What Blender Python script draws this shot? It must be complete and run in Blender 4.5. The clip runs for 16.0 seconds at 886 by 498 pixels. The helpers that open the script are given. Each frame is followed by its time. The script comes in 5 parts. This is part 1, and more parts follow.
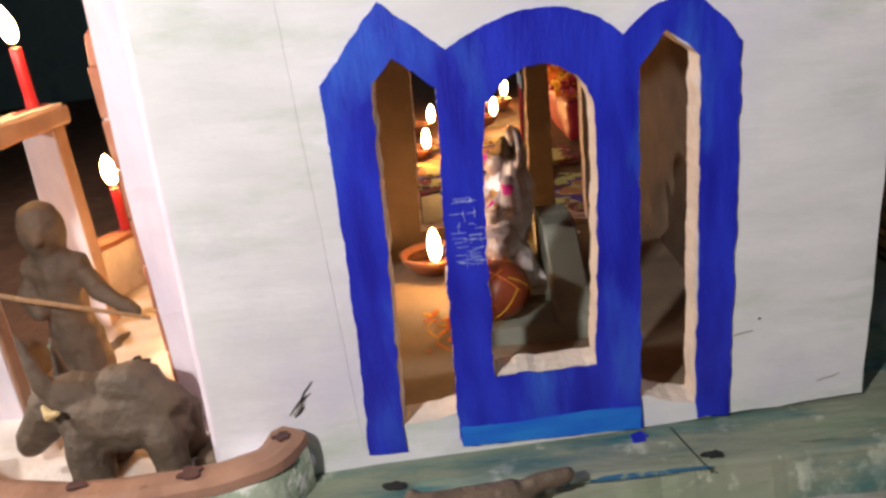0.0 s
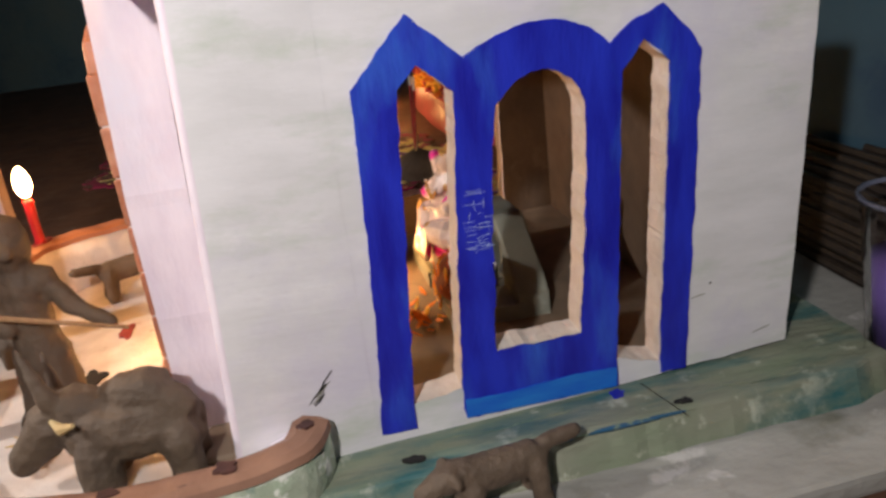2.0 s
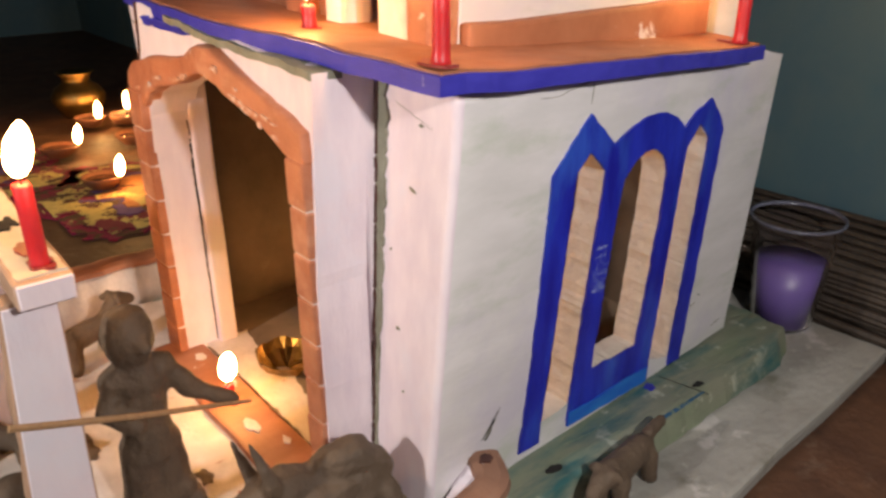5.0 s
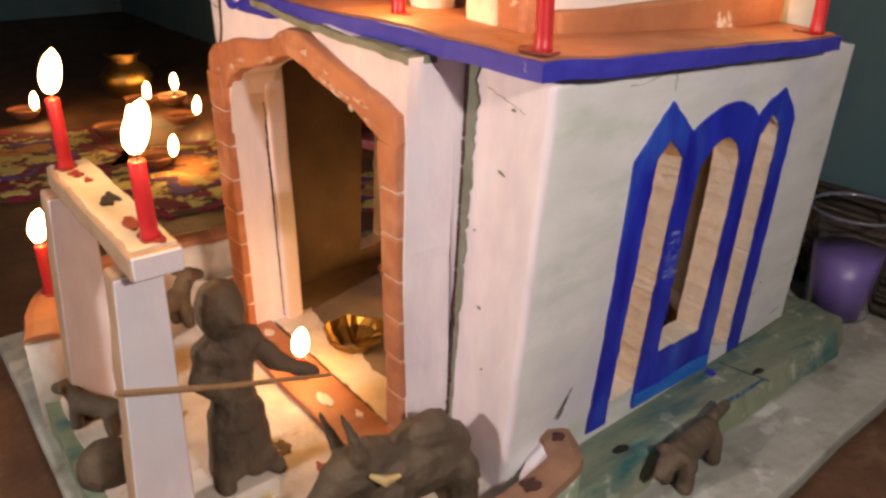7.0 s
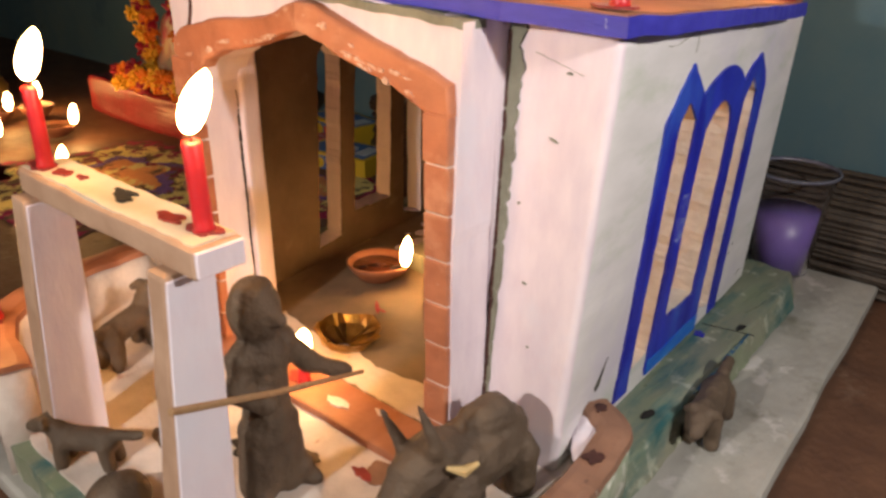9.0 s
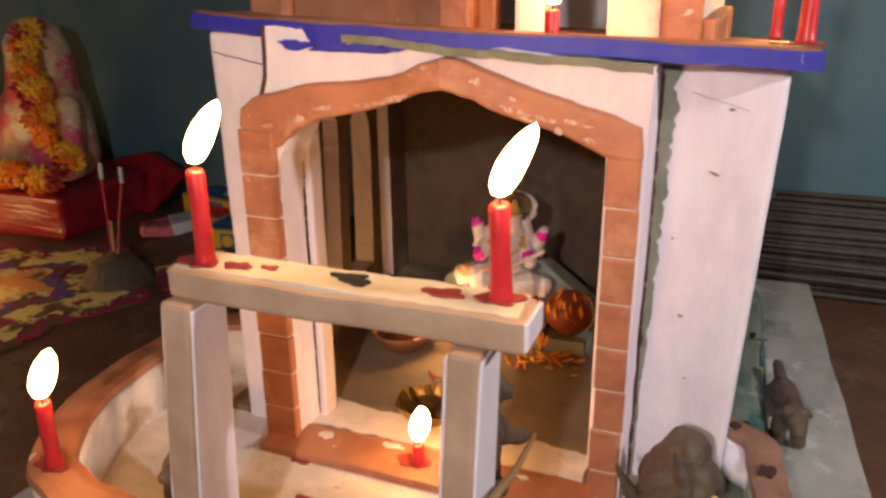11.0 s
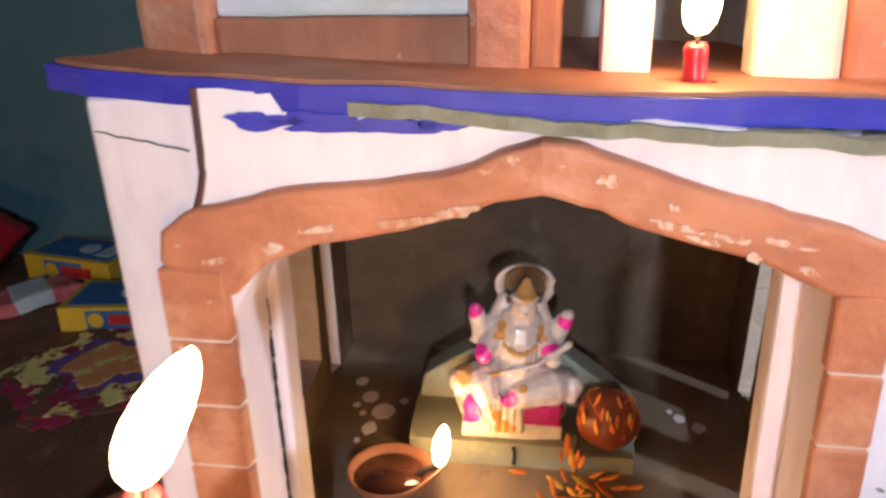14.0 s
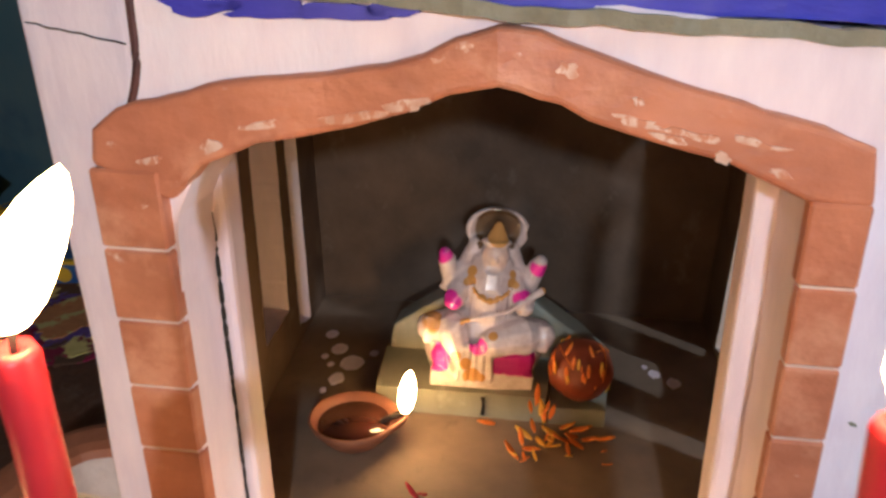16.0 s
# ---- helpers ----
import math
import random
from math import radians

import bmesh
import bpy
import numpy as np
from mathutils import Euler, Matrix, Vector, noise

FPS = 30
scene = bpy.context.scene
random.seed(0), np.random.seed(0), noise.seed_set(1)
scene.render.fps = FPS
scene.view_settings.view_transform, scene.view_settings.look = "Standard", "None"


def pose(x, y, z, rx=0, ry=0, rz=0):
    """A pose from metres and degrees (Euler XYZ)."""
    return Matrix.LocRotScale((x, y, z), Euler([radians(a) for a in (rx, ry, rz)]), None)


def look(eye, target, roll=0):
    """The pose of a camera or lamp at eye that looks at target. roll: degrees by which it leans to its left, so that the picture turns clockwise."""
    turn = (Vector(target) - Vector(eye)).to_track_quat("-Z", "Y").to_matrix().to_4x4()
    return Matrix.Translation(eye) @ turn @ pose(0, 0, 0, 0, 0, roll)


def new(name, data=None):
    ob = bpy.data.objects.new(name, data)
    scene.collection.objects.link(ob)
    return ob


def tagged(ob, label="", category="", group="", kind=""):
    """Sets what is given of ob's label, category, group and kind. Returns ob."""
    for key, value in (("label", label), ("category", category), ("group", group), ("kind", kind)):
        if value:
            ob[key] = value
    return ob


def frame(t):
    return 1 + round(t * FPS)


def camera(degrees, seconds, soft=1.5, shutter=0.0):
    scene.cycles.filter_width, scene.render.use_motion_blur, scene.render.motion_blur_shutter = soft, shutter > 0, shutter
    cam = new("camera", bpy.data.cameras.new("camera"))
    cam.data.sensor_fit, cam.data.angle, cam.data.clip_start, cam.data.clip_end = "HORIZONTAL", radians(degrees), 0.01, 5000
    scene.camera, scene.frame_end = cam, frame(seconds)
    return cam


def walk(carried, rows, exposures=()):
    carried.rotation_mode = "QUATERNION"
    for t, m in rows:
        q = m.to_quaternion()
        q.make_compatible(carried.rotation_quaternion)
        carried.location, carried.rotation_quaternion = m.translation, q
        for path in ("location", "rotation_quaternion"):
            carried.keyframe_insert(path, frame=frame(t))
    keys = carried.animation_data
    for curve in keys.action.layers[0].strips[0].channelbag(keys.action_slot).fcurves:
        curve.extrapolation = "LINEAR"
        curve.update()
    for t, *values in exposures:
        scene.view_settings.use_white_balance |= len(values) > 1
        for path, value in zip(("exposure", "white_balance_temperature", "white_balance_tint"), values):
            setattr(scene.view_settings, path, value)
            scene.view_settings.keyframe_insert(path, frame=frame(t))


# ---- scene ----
cam = camera(59.8, 16.0, soft=2.8, shutter=0.4)

PATH = [
    (0, (0.289, 0.151, 0.196), (-1.594, 0.06, -0.47), -7.9),
    (0.5, (0.295, 0.134, 0.2), (-1.578, 0.116, -0.502), -7.3),
    (1, (0.307, 0.118, 0.205), (-1.564, 0.201, -0.499), -7.6),
    (1.5, (0.31, 0.104, 0.206), (-1.539, 0.307, -0.529), -7.7),
    (2, (0.311, 0.078, 0.21), (-1.529, 0.403, -0.504), -6.8),
    (2.5, (0.295, 0.055, 0.219), (-1.489, 0.593, -0.507), -4.9),
    (3, (0.303, 0.018, 0.232), (-1.449, 0.659, -0.487), -4.5),
    (3.5, (0.303, -0.002, 0.246), (-1.413, 0.757, -0.448), -2.7),
    (4, (0.312, -0.069, 0.271), (-1.332, 0.809, -0.454), -0.9),
    (4.5, (0.28, -0.102, 0.264), (-1.218, 0.958, -0.531), -0.0),
    (5, (0.244, -0.151, 0.277), (-1.181, 1.001, -0.525), -0.4),
    (7.5, (0.234, -0.18, 0.279), (-1.217, 0.912, -0.559), 0.1),
    (8, (0.231, -0.181, 0.277), (-1.195, 0.936, -0.572), 0.1),
    (8.5, (0.203, -0.205, 0.266), (-1.105, 1.044, -0.587), 0.3),
    (11, (0.004, -0.325, 0.254), (-0.7, 1.422, -0.419), -0.7),
    (11.5, (-0.045, -0.327, 0.263), (-0.591, 1.458, -0.455), -1.3),
    (12, (-0.099, -0.341, 0.271), (-0.614, 1.447, -0.461), -2.8),
    (12.5, (-0.115, -0.315, 0.267), (-0.609, 1.48, -0.463), -2.2),
    (13, (-0.117, -0.276, 0.266), (-0.552, 1.53, -0.477), -1.9),
    (13.5, (-0.114, -0.24, 0.268), (-0.506, 1.567, -0.494), -2.2),
    (14, (-0.116, -0.192, 0.265), (-0.463, 1.637, -0.466), -1.8),
    (14.5, (-0.114, -0.162, 0.247), (-0.419, 1.656, -0.529), -1.0),
    (15, (-0.114, -0.166, 0.247), (-0.44, 1.655, -0.513), -0.9),
    (15.5, (-0.116, -0.165, 0.241), (-0.412, 1.661, -0.518), -0.5),
    (16, (-0.107, -0.186, 0.24), (-0.428, 1.633, -0.527), -0.5),
]
LIGHT = [(0, 0.60, 6500, 9), (0.5, 0.72, 6500, 8), (1, 0.68, 6400, 8), (1.5, 0.40, 6500, 10), (2, 0.2, 6500, 10), (3, -0.06, 6600, 10), (3.5, -0.1, 6600, 10), (4.5, -0.20, 6700, 10), (5, -0.08, 6850, 10), (7.5, -0.26, 7250, 11), (8, -0.03, 7150, 10), (8.5, 0.05, 7050, 10),
         (11, -0.24, 6650, 11), (12.5, -0.12, 6400, 11), (13, 0.04, 6150, 9), (13.5, 0.05, 5800, 7), (14, 0.16, 5250, 2), (14.5, 0.23, 5000, -3), (15, -0.05, 5250, 2), (15.5, -0.34, 5350, 5), (16, -0.25, 5350, 5)]
walk(cam, [(t, look(eye, target, roll)) for t, eye, target, roll in PATH], LIGHT)

# ---- world and large lights ----
world = bpy.data.worlds.new("night_room")
scene.world = world
world.use_nodes = True
world.node_tree.nodes["Background"].inputs["Color"].default_value = (0.55, 0.62, 0.75, 1)
world.node_tree.nodes["Background"].inputs["Strength"].default_value = 0.05
scene.view_settings.exposure = 0.0


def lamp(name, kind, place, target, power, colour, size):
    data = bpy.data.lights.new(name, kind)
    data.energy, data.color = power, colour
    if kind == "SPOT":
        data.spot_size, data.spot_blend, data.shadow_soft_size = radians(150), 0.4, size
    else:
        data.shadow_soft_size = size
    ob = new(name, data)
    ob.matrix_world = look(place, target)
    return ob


# two fixed stand-ins, side and front, for the hand-held camera's small moving white light
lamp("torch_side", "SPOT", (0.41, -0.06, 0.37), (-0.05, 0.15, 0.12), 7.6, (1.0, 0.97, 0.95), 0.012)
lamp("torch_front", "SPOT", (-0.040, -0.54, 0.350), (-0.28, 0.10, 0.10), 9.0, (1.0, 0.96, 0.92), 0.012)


# ---- materials ----
def nd(nt, kind, **values):
    n = nt.nodes.new(kind)
    for k, v in values.items():
        n.inputs[k.replace("_", " ")].default_value = v
    return n


def noise_tex(nt, scale, detail=5.0, stretch=(1, 1, 1), rough=0.55):
    co = nt.nodes.new("ShaderNodeTexCoord")
    mp = nt.nodes.new("ShaderNodeMapping")
    mp.inputs["Scale"].default_value = stretch
    nt.links.new(co.outputs["Object"], mp.inputs["Vector"])
    n = nd(nt, "ShaderNodeTexNoise", Scale=scale, Detail=detail, Roughness=rough)
    nt.links.new(mp.outputs["Vector"], n.inputs["Vector"])
    return n.outputs["Fac"]


def ramp(nt, src, lo, hi):
    n = nt.nodes.new("ShaderNodeMapRange")
    n.inputs["From Min"].default_value, n.inputs["From Max"].default_value = lo, hi
    nt.links.new(src, n.inputs["Value"])
    return n.outputs["Result"]


def mix(nt, fac, a, b):
    n = nt.nodes.new("ShaderNodeMix")
    n.data_type = "RGBA"
    for sock, v in ((n.inputs["Factor"], fac), (n.inputs["A"], a), (n.inputs["B"], b)):
        if isinstance(v, bpy.types.NodeSocket):
            nt.links.new(v, sock)
        else:
            sock.default_value = (*v, 1) if isinstance(v, tuple) else v
    return n.outputs["Result"]


def surface(name, c1, c2, scale=60, rough=0.6, bump=0.3, grain=500, stretch=(1, 1, 1), stain=None, stain_scale=25, stain_at=(0.58, 0.68),
            metal=0.0, coat=0.0, relief=0.0006, stain_stretch=(1.3, 1, 0.9), second=None, second_scale=15, second_at=(0.5, 0.6), spread=(0.35, 0.65), sub=0.0):
    """Paint, clay, cloth: two colours by noise, stains, a fine relief."""
    m = bpy.data.materials.new(name)
    m.use_nodes = True
    nt = m.node_tree
    p = nt.nodes["Principled BSDF"]
    col = mix(nt, ramp(nt, noise_tex(nt, scale, 6, stretch), *spread), c1, c2)
    if second:
        col = mix(nt, ramp(nt, noise_tex(nt, second_scale, 8, (1, 1, 1), 0.65), *second_at), col, second)
    if stain:
        col = mix(nt, ramp(nt, noise_tex(nt, stain_scale, 8, stain_stretch, 0.65), *stain_at), col, stain)
    nt.links.new(col, p.inputs["Base Color"])
    fine = noise_tex(nt, grain, 4, stretch)
    r = nt.nodes.new("ShaderNodeMapRange")
    r.inputs["To Min"].default_value, r.inputs["To Max"].default_value = rough - 0.1, rough + 0.12
    nt.links.new(noise_tex(nt, scale * 1.7, 4), r.inputs["Value"])
    nt.links.new(r.outputs["Result"], p.inputs["Roughness"])
    b = nt.nodes.new("ShaderNodeBump")
    b.inputs["Strength"].default_value, b.inputs["Distance"].default_value = bump, relief
    add = nt.nodes.new("ShaderNodeMath")
    add.operation = "ADD"
    nt.links.new(fine, add.inputs[0])
    nt.links.new(noise_tex(nt, grain * 0.15, 5), add.inputs[1])
    nt.links.new(add.outputs[0], b.inputs["Height"])
    nt.links.new(b.outputs["Normal"], p.inputs["Normal"])
    p.inputs["Metallic"].default_value = metal
    p.inputs["Coat Weight"].default_value = coat
    if sub:
        p.inputs["Subsurface Weight"].default_value = sub
        p.inputs["Subsurface Radius"].default_value = (0.006, 0.002, 0.001)
        p.inputs["Subsurface Scale"].default_value = 1.0
    return m


def glow(name, colour, strength):
    m = bpy.data.materials.new(name)
    m.use_nodes = True
    nt = m.node_tree
    nt.nodes.remove(nt.nodes["Principled BSDF"])
    e = nd(nt, "ShaderNodeEmission", Strength=strength)
    e.inputs["Color"].default_value = (*colour, 1)
    nt.links.new(e.outputs[0], nt.nodes["Material Output"].inputs["Surface"])
    return m


WHITE = surface("whitewash", (0.80, 0.76, 0.77), (0.70, 0.67, 0.67), 45, 0.55, 0.45, 170, (1, 0.40, 1.6), (0.52, 0.56, 0.47), 14, (0.52, 0.72), relief=0.0008, stain_stretch=(1, 0.7, 2.2), second=(0.66, 0.61, 0.70), second_scale=9, second_at=(0.48, 0.66))
PINKW = surface("pinkish_whitewash", (0.82, 0.71, 0.76), (0.73, 0.62, 0.69), 35, 0.62, 0.35, 200, (3, 3, 1), (0.74, 0.70, 0.78), 14, (0.5, 0.7))
RAW = surface("cream_plaster_edge", (0.84, 0.75, 0.68), (0.74, 0.64, 0.57), 120, 0.75, 0.9, 250, (1, 1, 1), (0.46, 0.35, 0.28), 90, (0.66, 0.74), relief=0.0014)
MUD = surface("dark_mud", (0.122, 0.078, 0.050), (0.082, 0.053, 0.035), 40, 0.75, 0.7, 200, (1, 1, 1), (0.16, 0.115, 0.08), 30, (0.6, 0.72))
MUDFLOOR = surface("tan_mud_floor", (0.24, 0.17, 0.115), (0.17, 0.12, 0.082), 35, 0.7, 0.4, 260, (1, 1, 1), (0.13, 0.09, 0.06), 40, (0.62, 0.74))
BLUE = surface("blue_paint", (0.008, 0.010, 0.34), (0.018, 0.034, 0.54), 26, 0.40, 0.5, 220, (1, 3, 0.8), (0.035, 0.12, 0.62), 13, (0.52, 0.72), relief=0.0007, stain_stretch=(1, 2.2, 0.6))
SKYBLUE = surface("light_blue_paint", (0.012, 0.13, 0.62), (0.02, 0.20, 0.66), 40, 0.45, 0.5, 300, (1, 1, 4))
LEDGEBLUE = surface("chipped_blue_paint", (0.035, 0.030, 0.36), (0.05, 0.045, 0.44), 60, 0.5, 0.5, 250, (1, 1, 3), (0.42, 0.48, 0.62), 70, (0.68, 0.73))
GREYMUD = surface("grey_green_clay", (0.27, 0.26, 0.20), (0.19, 0.18, 0.13), 70, 0.85, 0.8, 300, relief=0.0012)
TERRA = surface("terracotta_paint", (0.50, 0.19, 0.10), (0.36, 0.125, 0.065), 38, 0.5, 0.6, 150, (1, 1, 1.5), (0.66, 0.50, 0.42), 60, (0.66, 0.72), relief=0.0014, stain_stretch=(1, 1, 1.6), second=(0.58, 0.28, 0.17), second_scale=30, second_at=(0.52, 0.68))
TERRA2 = surface("terracotta_band", (0.42, 0.17, 0.09), (0.33, 0.12, 0.06), 40, 0.6, 0.45, 220, (2, 1, 1), (0.70, 0.60, 0.56), 38, (0.66, 0.70))
MORTAR = surface("white_joint", (0.74, 0.66, 0.62), (0.60, 0.48, 0.42), 90, 0.75, 0.5, 300)
CHIP = surface("scraped_plaster", (0.66, 0.50, 0.42), (0.50, 0.27, 0.18), 160, 0.7, 0.6, 400, (1, 1, 1), (0.48, 0.20, 0.11), 200, (0.52, 0.56))
GREEN = surface("green_wash", (0.27, 0.265, 0.20), (0.20, 0.245, 0.155), 28, 0.6, 0.9, 130, (1, 0.35, 1), (0.030, 0.125, 0.13), 14, (0.47, 0.62), relief=0.0022, stain_stretch=(2.6, 0.5, 1), second=(0.46, 0.46, 0.36), second_scale=38, second_at=(0.57, 0.63))
SLAB = surface("worn_white_slab", (0.42, 0.40, 0.37), (0.32, 0.305, 0.275), 30, 0.7, 0.7, 180, (1, 0.5, 1), (0.19, 0.18, 0.14), 18, (0.56, 0.72), relief=0.0016, second=(0.55, 0.52, 0.50), second_scale=24, second_at=(0.58, 0.64))
COURT = surface("whitewashed_yard", (0.74, 0.64, 0.58), (0.58, 0.48, 0.42), 45, 0.65, 0.8, 180, (1, 1, 1), (0.40, 0.19, 0.13), 38, (0.64, 0.72), relief=0.0012)
GATE = surface("brownish_tan_paint", (0.50, 0.32, 0.22), (0.41, 0.25, 0.165), 50, 0.65, 0.5, 240, (1, 1, 1), (0.55, 0.58, 0.50), 45, (0.66, 0.72))
GATETOP = surface("cream_gate_top", (0.72, 0.63, 0.50), (0.62, 0.53, 0.40), 50, 0.65, 0.5, 240, (1, 1, 1), (0.40, 0.14, 0.10), 60, (0.70, 0.74))
CLAY = surface("dried_grey_clay", (0.125, 0.084, 0.055), (0.085, 0.056, 0.038), 45, 0.7, 0.9, 210, (1, 1, 1), (0.15, 0.11, 0.072), 60, (0.60, 0.72), relief=0.0018)
COPE = surface("brown_coping_paint", (0.30, 0.155, 0.10), (0.22, 0.11, 0.07), 40, 0.6, 0.6, 180, (1, 1, 1), (0.10, 0.05, 0.04), 45, (0.62, 0.68), relief=0.0012, second=(0.55, 0.50, 0.42), second_scale=50, second_at=(0.66, 0.70))
WALLGREEN = surface("crumbling_green_plaster", (0.42, 0.43, 0.34), (0.25, 0.30, 0.21), 60, 0.75, 1.0, 130, (1, 1, 1), (0.60, 0.59, 0.53), 70, (0.56, 0.62), relief=0.0028, second=(0.10, 0.19, 0.17), second_scale=26, second_at=(0.58, 0.68))
TEAL = surface("dark_teal_smear", (0.015, 0.075, 0.20), (0.03, 0.12, 0.18), 60, 0.5, 0.5, 200, (1, 0.4, 1), (0.22, 0.28, 0.18), 70, (0.52, 0.58))
WAX = surface("red_wax", (0.62, 0.030, 0.035), (0.52, 0.022, 0.030), 80, 0.35, 0.2, 300, sub=0.35)
MAROON = surface("maroon_crack_and_shade", (0.085, 0.028, 0.022), (0.05, 0.018, 0.015), 120, 0.7, 0.5, 300)
WAXPOOL = surface("spilt_red_wax", (0.34, 0.05, 0.04), (0.24, 0.03, 0.03), 120, 0.35, 0.3, 400)
WICK = surface("burnt_wick", (0.03, 0.025, 0.02), (0.01, 0.01, 0.01), 900, 0.9, 0.3)
FLAME = glow("candle_flame", (1.0, 0.52, 0.17), 100)
FLAMELOW = glow("flame_foot", (1.0, 0.42, 0.10), 14)
DIYA = surface("fired_clay_lamp", (0.26, 0.11, 0.06), (0.19, 0.075, 0.042), 70, 0.6, 0.4, 350)
OIL = surface("dark_oil", (0.055, 0.018, 0.010), (0.04, 0.012, 0.008), 60, 0.08, 0.05)
PEDESTAL = surface("grey_green_pedestal", (0.26, 0.26, 0.21), (0.20, 0.20, 0.16), 35, 0.65, 0.4, 260, (1, 1, 1), (0.34, 0.34, 0.28), 40, (0.6, 0.7))
BALL = surface("orange_clay_ball", (0.27, 0.055, 0.018), (0.18, 0.034, 0.012), 90, 0.4, 0.5, 350, (1, 1, 1), (0.45, 0.17, 0.05), 120, (0.72, 0.76))
MARIGOLD = surface("marigold_orange", (0.80, 0.24, 0.02), (0.70, 0.16, 0.01), 300, 0.6, 0.3)
MARIYELLOW = surface("marigold_yellow", (0.85, 0.52, 0.05), (0.80, 0.40, 0.03), 300, 0.6, 0.3)
CRIMSON = surface("crimson_petal", (0.42, 0.015, 0.04), (0.30, 0.010, 0.03), 200, 0.55, 0.3)
ROOMBLUE = surface("blue_green_wall_paint", (0.088, 0.175, 0.215), (0.074, 0.150, 0.205), 5, 0.75, 0.5, 60, (1, 1, 1), (0.12, 0.19, 0.21), 3.5, (0.48, 0.66), relief=0.002, second=(0.045, 0.10, 0.17), second_scale=6, second_at=(0.55, 0.7))
GROUND = surface("red_brown_floor", (0.140, 0.064, 0.035), (0.090, 0.040, 0.023), 22, 0.6, 0.8, 130, (1, 1, 1), (0.20, 0.125, 0.085), 30, (0.58, 0.72), relief=0.0016, second=(0.065, 0.030, 0.020), second_scale=55, second_at=(0.60, 0.70))
CEIL = surface("ceiling_paint", (0.5, 0.5, 0.48), (0.45, 0.45, 0.43), 4, 0.8, 0.2)
REDCLOTH = surface("red_satin", (0.27, 0.009, 0.022), (0.19, 0.006, 0.015), 20, 0.38, 0.4, 90, relief=0.003)
PINKPAINT = surface("hot_pink_paint", (0.75, 0.045, 0.34), (0.65, 0.03, 0.28), 90, 0.5, 0.3)
STICK = surface("dark_reed", (0.060, 0.042, 0.030), (0.035, 0.024, 0.018), 40, 0.6, 0.5, 300, (6, 1, 1), (0.075, 0.055, 0.04), 90, (0.6, 0.7))
CUPBLUE = surface("violet_paint_water", (0.115, 0.075, 0.24), (0.09, 0.058, 0.20), 30, 0.35, 0.1)
BRASS = surface("brass", (0.40, 0.25, 0.09), (0.28, 0.17, 0.06), 40, 0.42, 0.2, 200, metal=1.0)
YELLOWBOX = surface("yellow_card", (0.66, 0.44, 0.03), (0.58, 0.38, 0.03), 30, 0.45, 0.1)
BLUEBOX = surface("printed_blue_card", (0.03, 0.10, 0.32), (0.05, 0.16, 0.40), 40, 0.4, 0.1)
REDBOX = surface("printed_red_card", (0.55, 0.03, 0.03), (0.45, 0.02, 0.02), 40, 0.4, 0.1)
PALEBOX = surface("printed_pale_card", (0.55, 0.60, 0.66), (0.40, 0.50, 0.60), 60, 0.4, 0.1)
PINKPACK = surface("pink_wrapper", (0.60, 0.18, 0.20), (0.46, 0.10, 0.12), 60, 0.25, 0.4, 150, relief=0.002)
BASKET = surface("brown_leaf_plate", (0.12, 0.065, 0.035), (0.08, 0.042, 0.024), 60, 0.7, 0.5, 200)
STRAW = surface("dry_straw", (0.58, 0.42, 0.20), (0.45, 0.30, 0.13), 100, 0.7, 0.3)
FOIL = surface("tarnished_gold", (0.50, 0.30, 0.08), (0.16, 0.09, 0.03), 60, 0.38, 0.6, 120, metal=1.0, relief=0.002)
WOOD = surface("peeled_stick_wood", (0.40, 0.24, 0.12), (0.32, 0.18, 0.09), 60, 0.6, 0.4, 400, (1, 6, 1))
POWDERY = surface("yellow_powder", (0.78, 0.64, 0.24), (0.66, 0.54, 0.18), 160, 0.95, 0.8, 500, (1, 1, 1), (0.12, 0.06, 0.035), 32, (0.53, 0.56), second=(0.22, 0.012, 0.05), second_scale=22, second_at=(0.52, 0.54))
POWDERP = surface("magenta_powder", (0.34, 0.014, 0.08), (0.26, 0.010, 0.05), 160, 0.95, 0.8, 500, (1, 1, 1), (0.12, 0.06, 0.035), 36, (0.50, 0.53), second=(0.55, 0.46, 0.17), second_scale=26, second_at=(0.62, 0.64))
POWDERV = surface("violet_powder", (0.16, 0.08, 0.30), (0.11, 0.06, 0.24), 160, 0.95, 0.8, 500, (1, 1, 1), (0.12, 0.06, 0.035), 30, (0.55, 0.58), second=(0.22, 0.012, 0.05), second_scale=26, second_at=(0.54, 0.56))
POWDERO = surface("peach_powder", (0.62, 0.26, 0.10), (0.52, 0.20, 0.08), 160, 0.95, 0.8, 500, (1, 1, 1), (0.12, 0.06, 0.035), 30, (0.57, 0.60), second=(0.62, 0.52, 0.20), second_scale=26, second_at=(0.52, 0.55))


def glass(name, colour, rough):
    m = bpy.data.materials.new(name)
    m.use_nodes = True
    p = m.node_tree.nodes["Principled BSDF"]
    p.inputs["Base Color"].default_value = (*colour, 1)
    p.inputs["Roughness"].default_value = rough
    p.inputs["Transmission Weight"].default_value = 1.0
    p.inputs["IOR"].default_value = 1.06
    return m


RIM = surface("pale_plastic_rim", (0.16, 0.16, 0.21), (0.12, 0.12, 0.17), 60, 0.25, 0.1)
CLEAR = glass("clear_plastic", (0.95, 0.94, 0.98), 0.06)


# ---- building helpers ----
def empty(name, label, category, group="", place=(0, 0, 0)):
    ob = new(name)
    ob.empty_display_size = 0.01
    ob.location = place
    return tagged(ob, label, category, group)


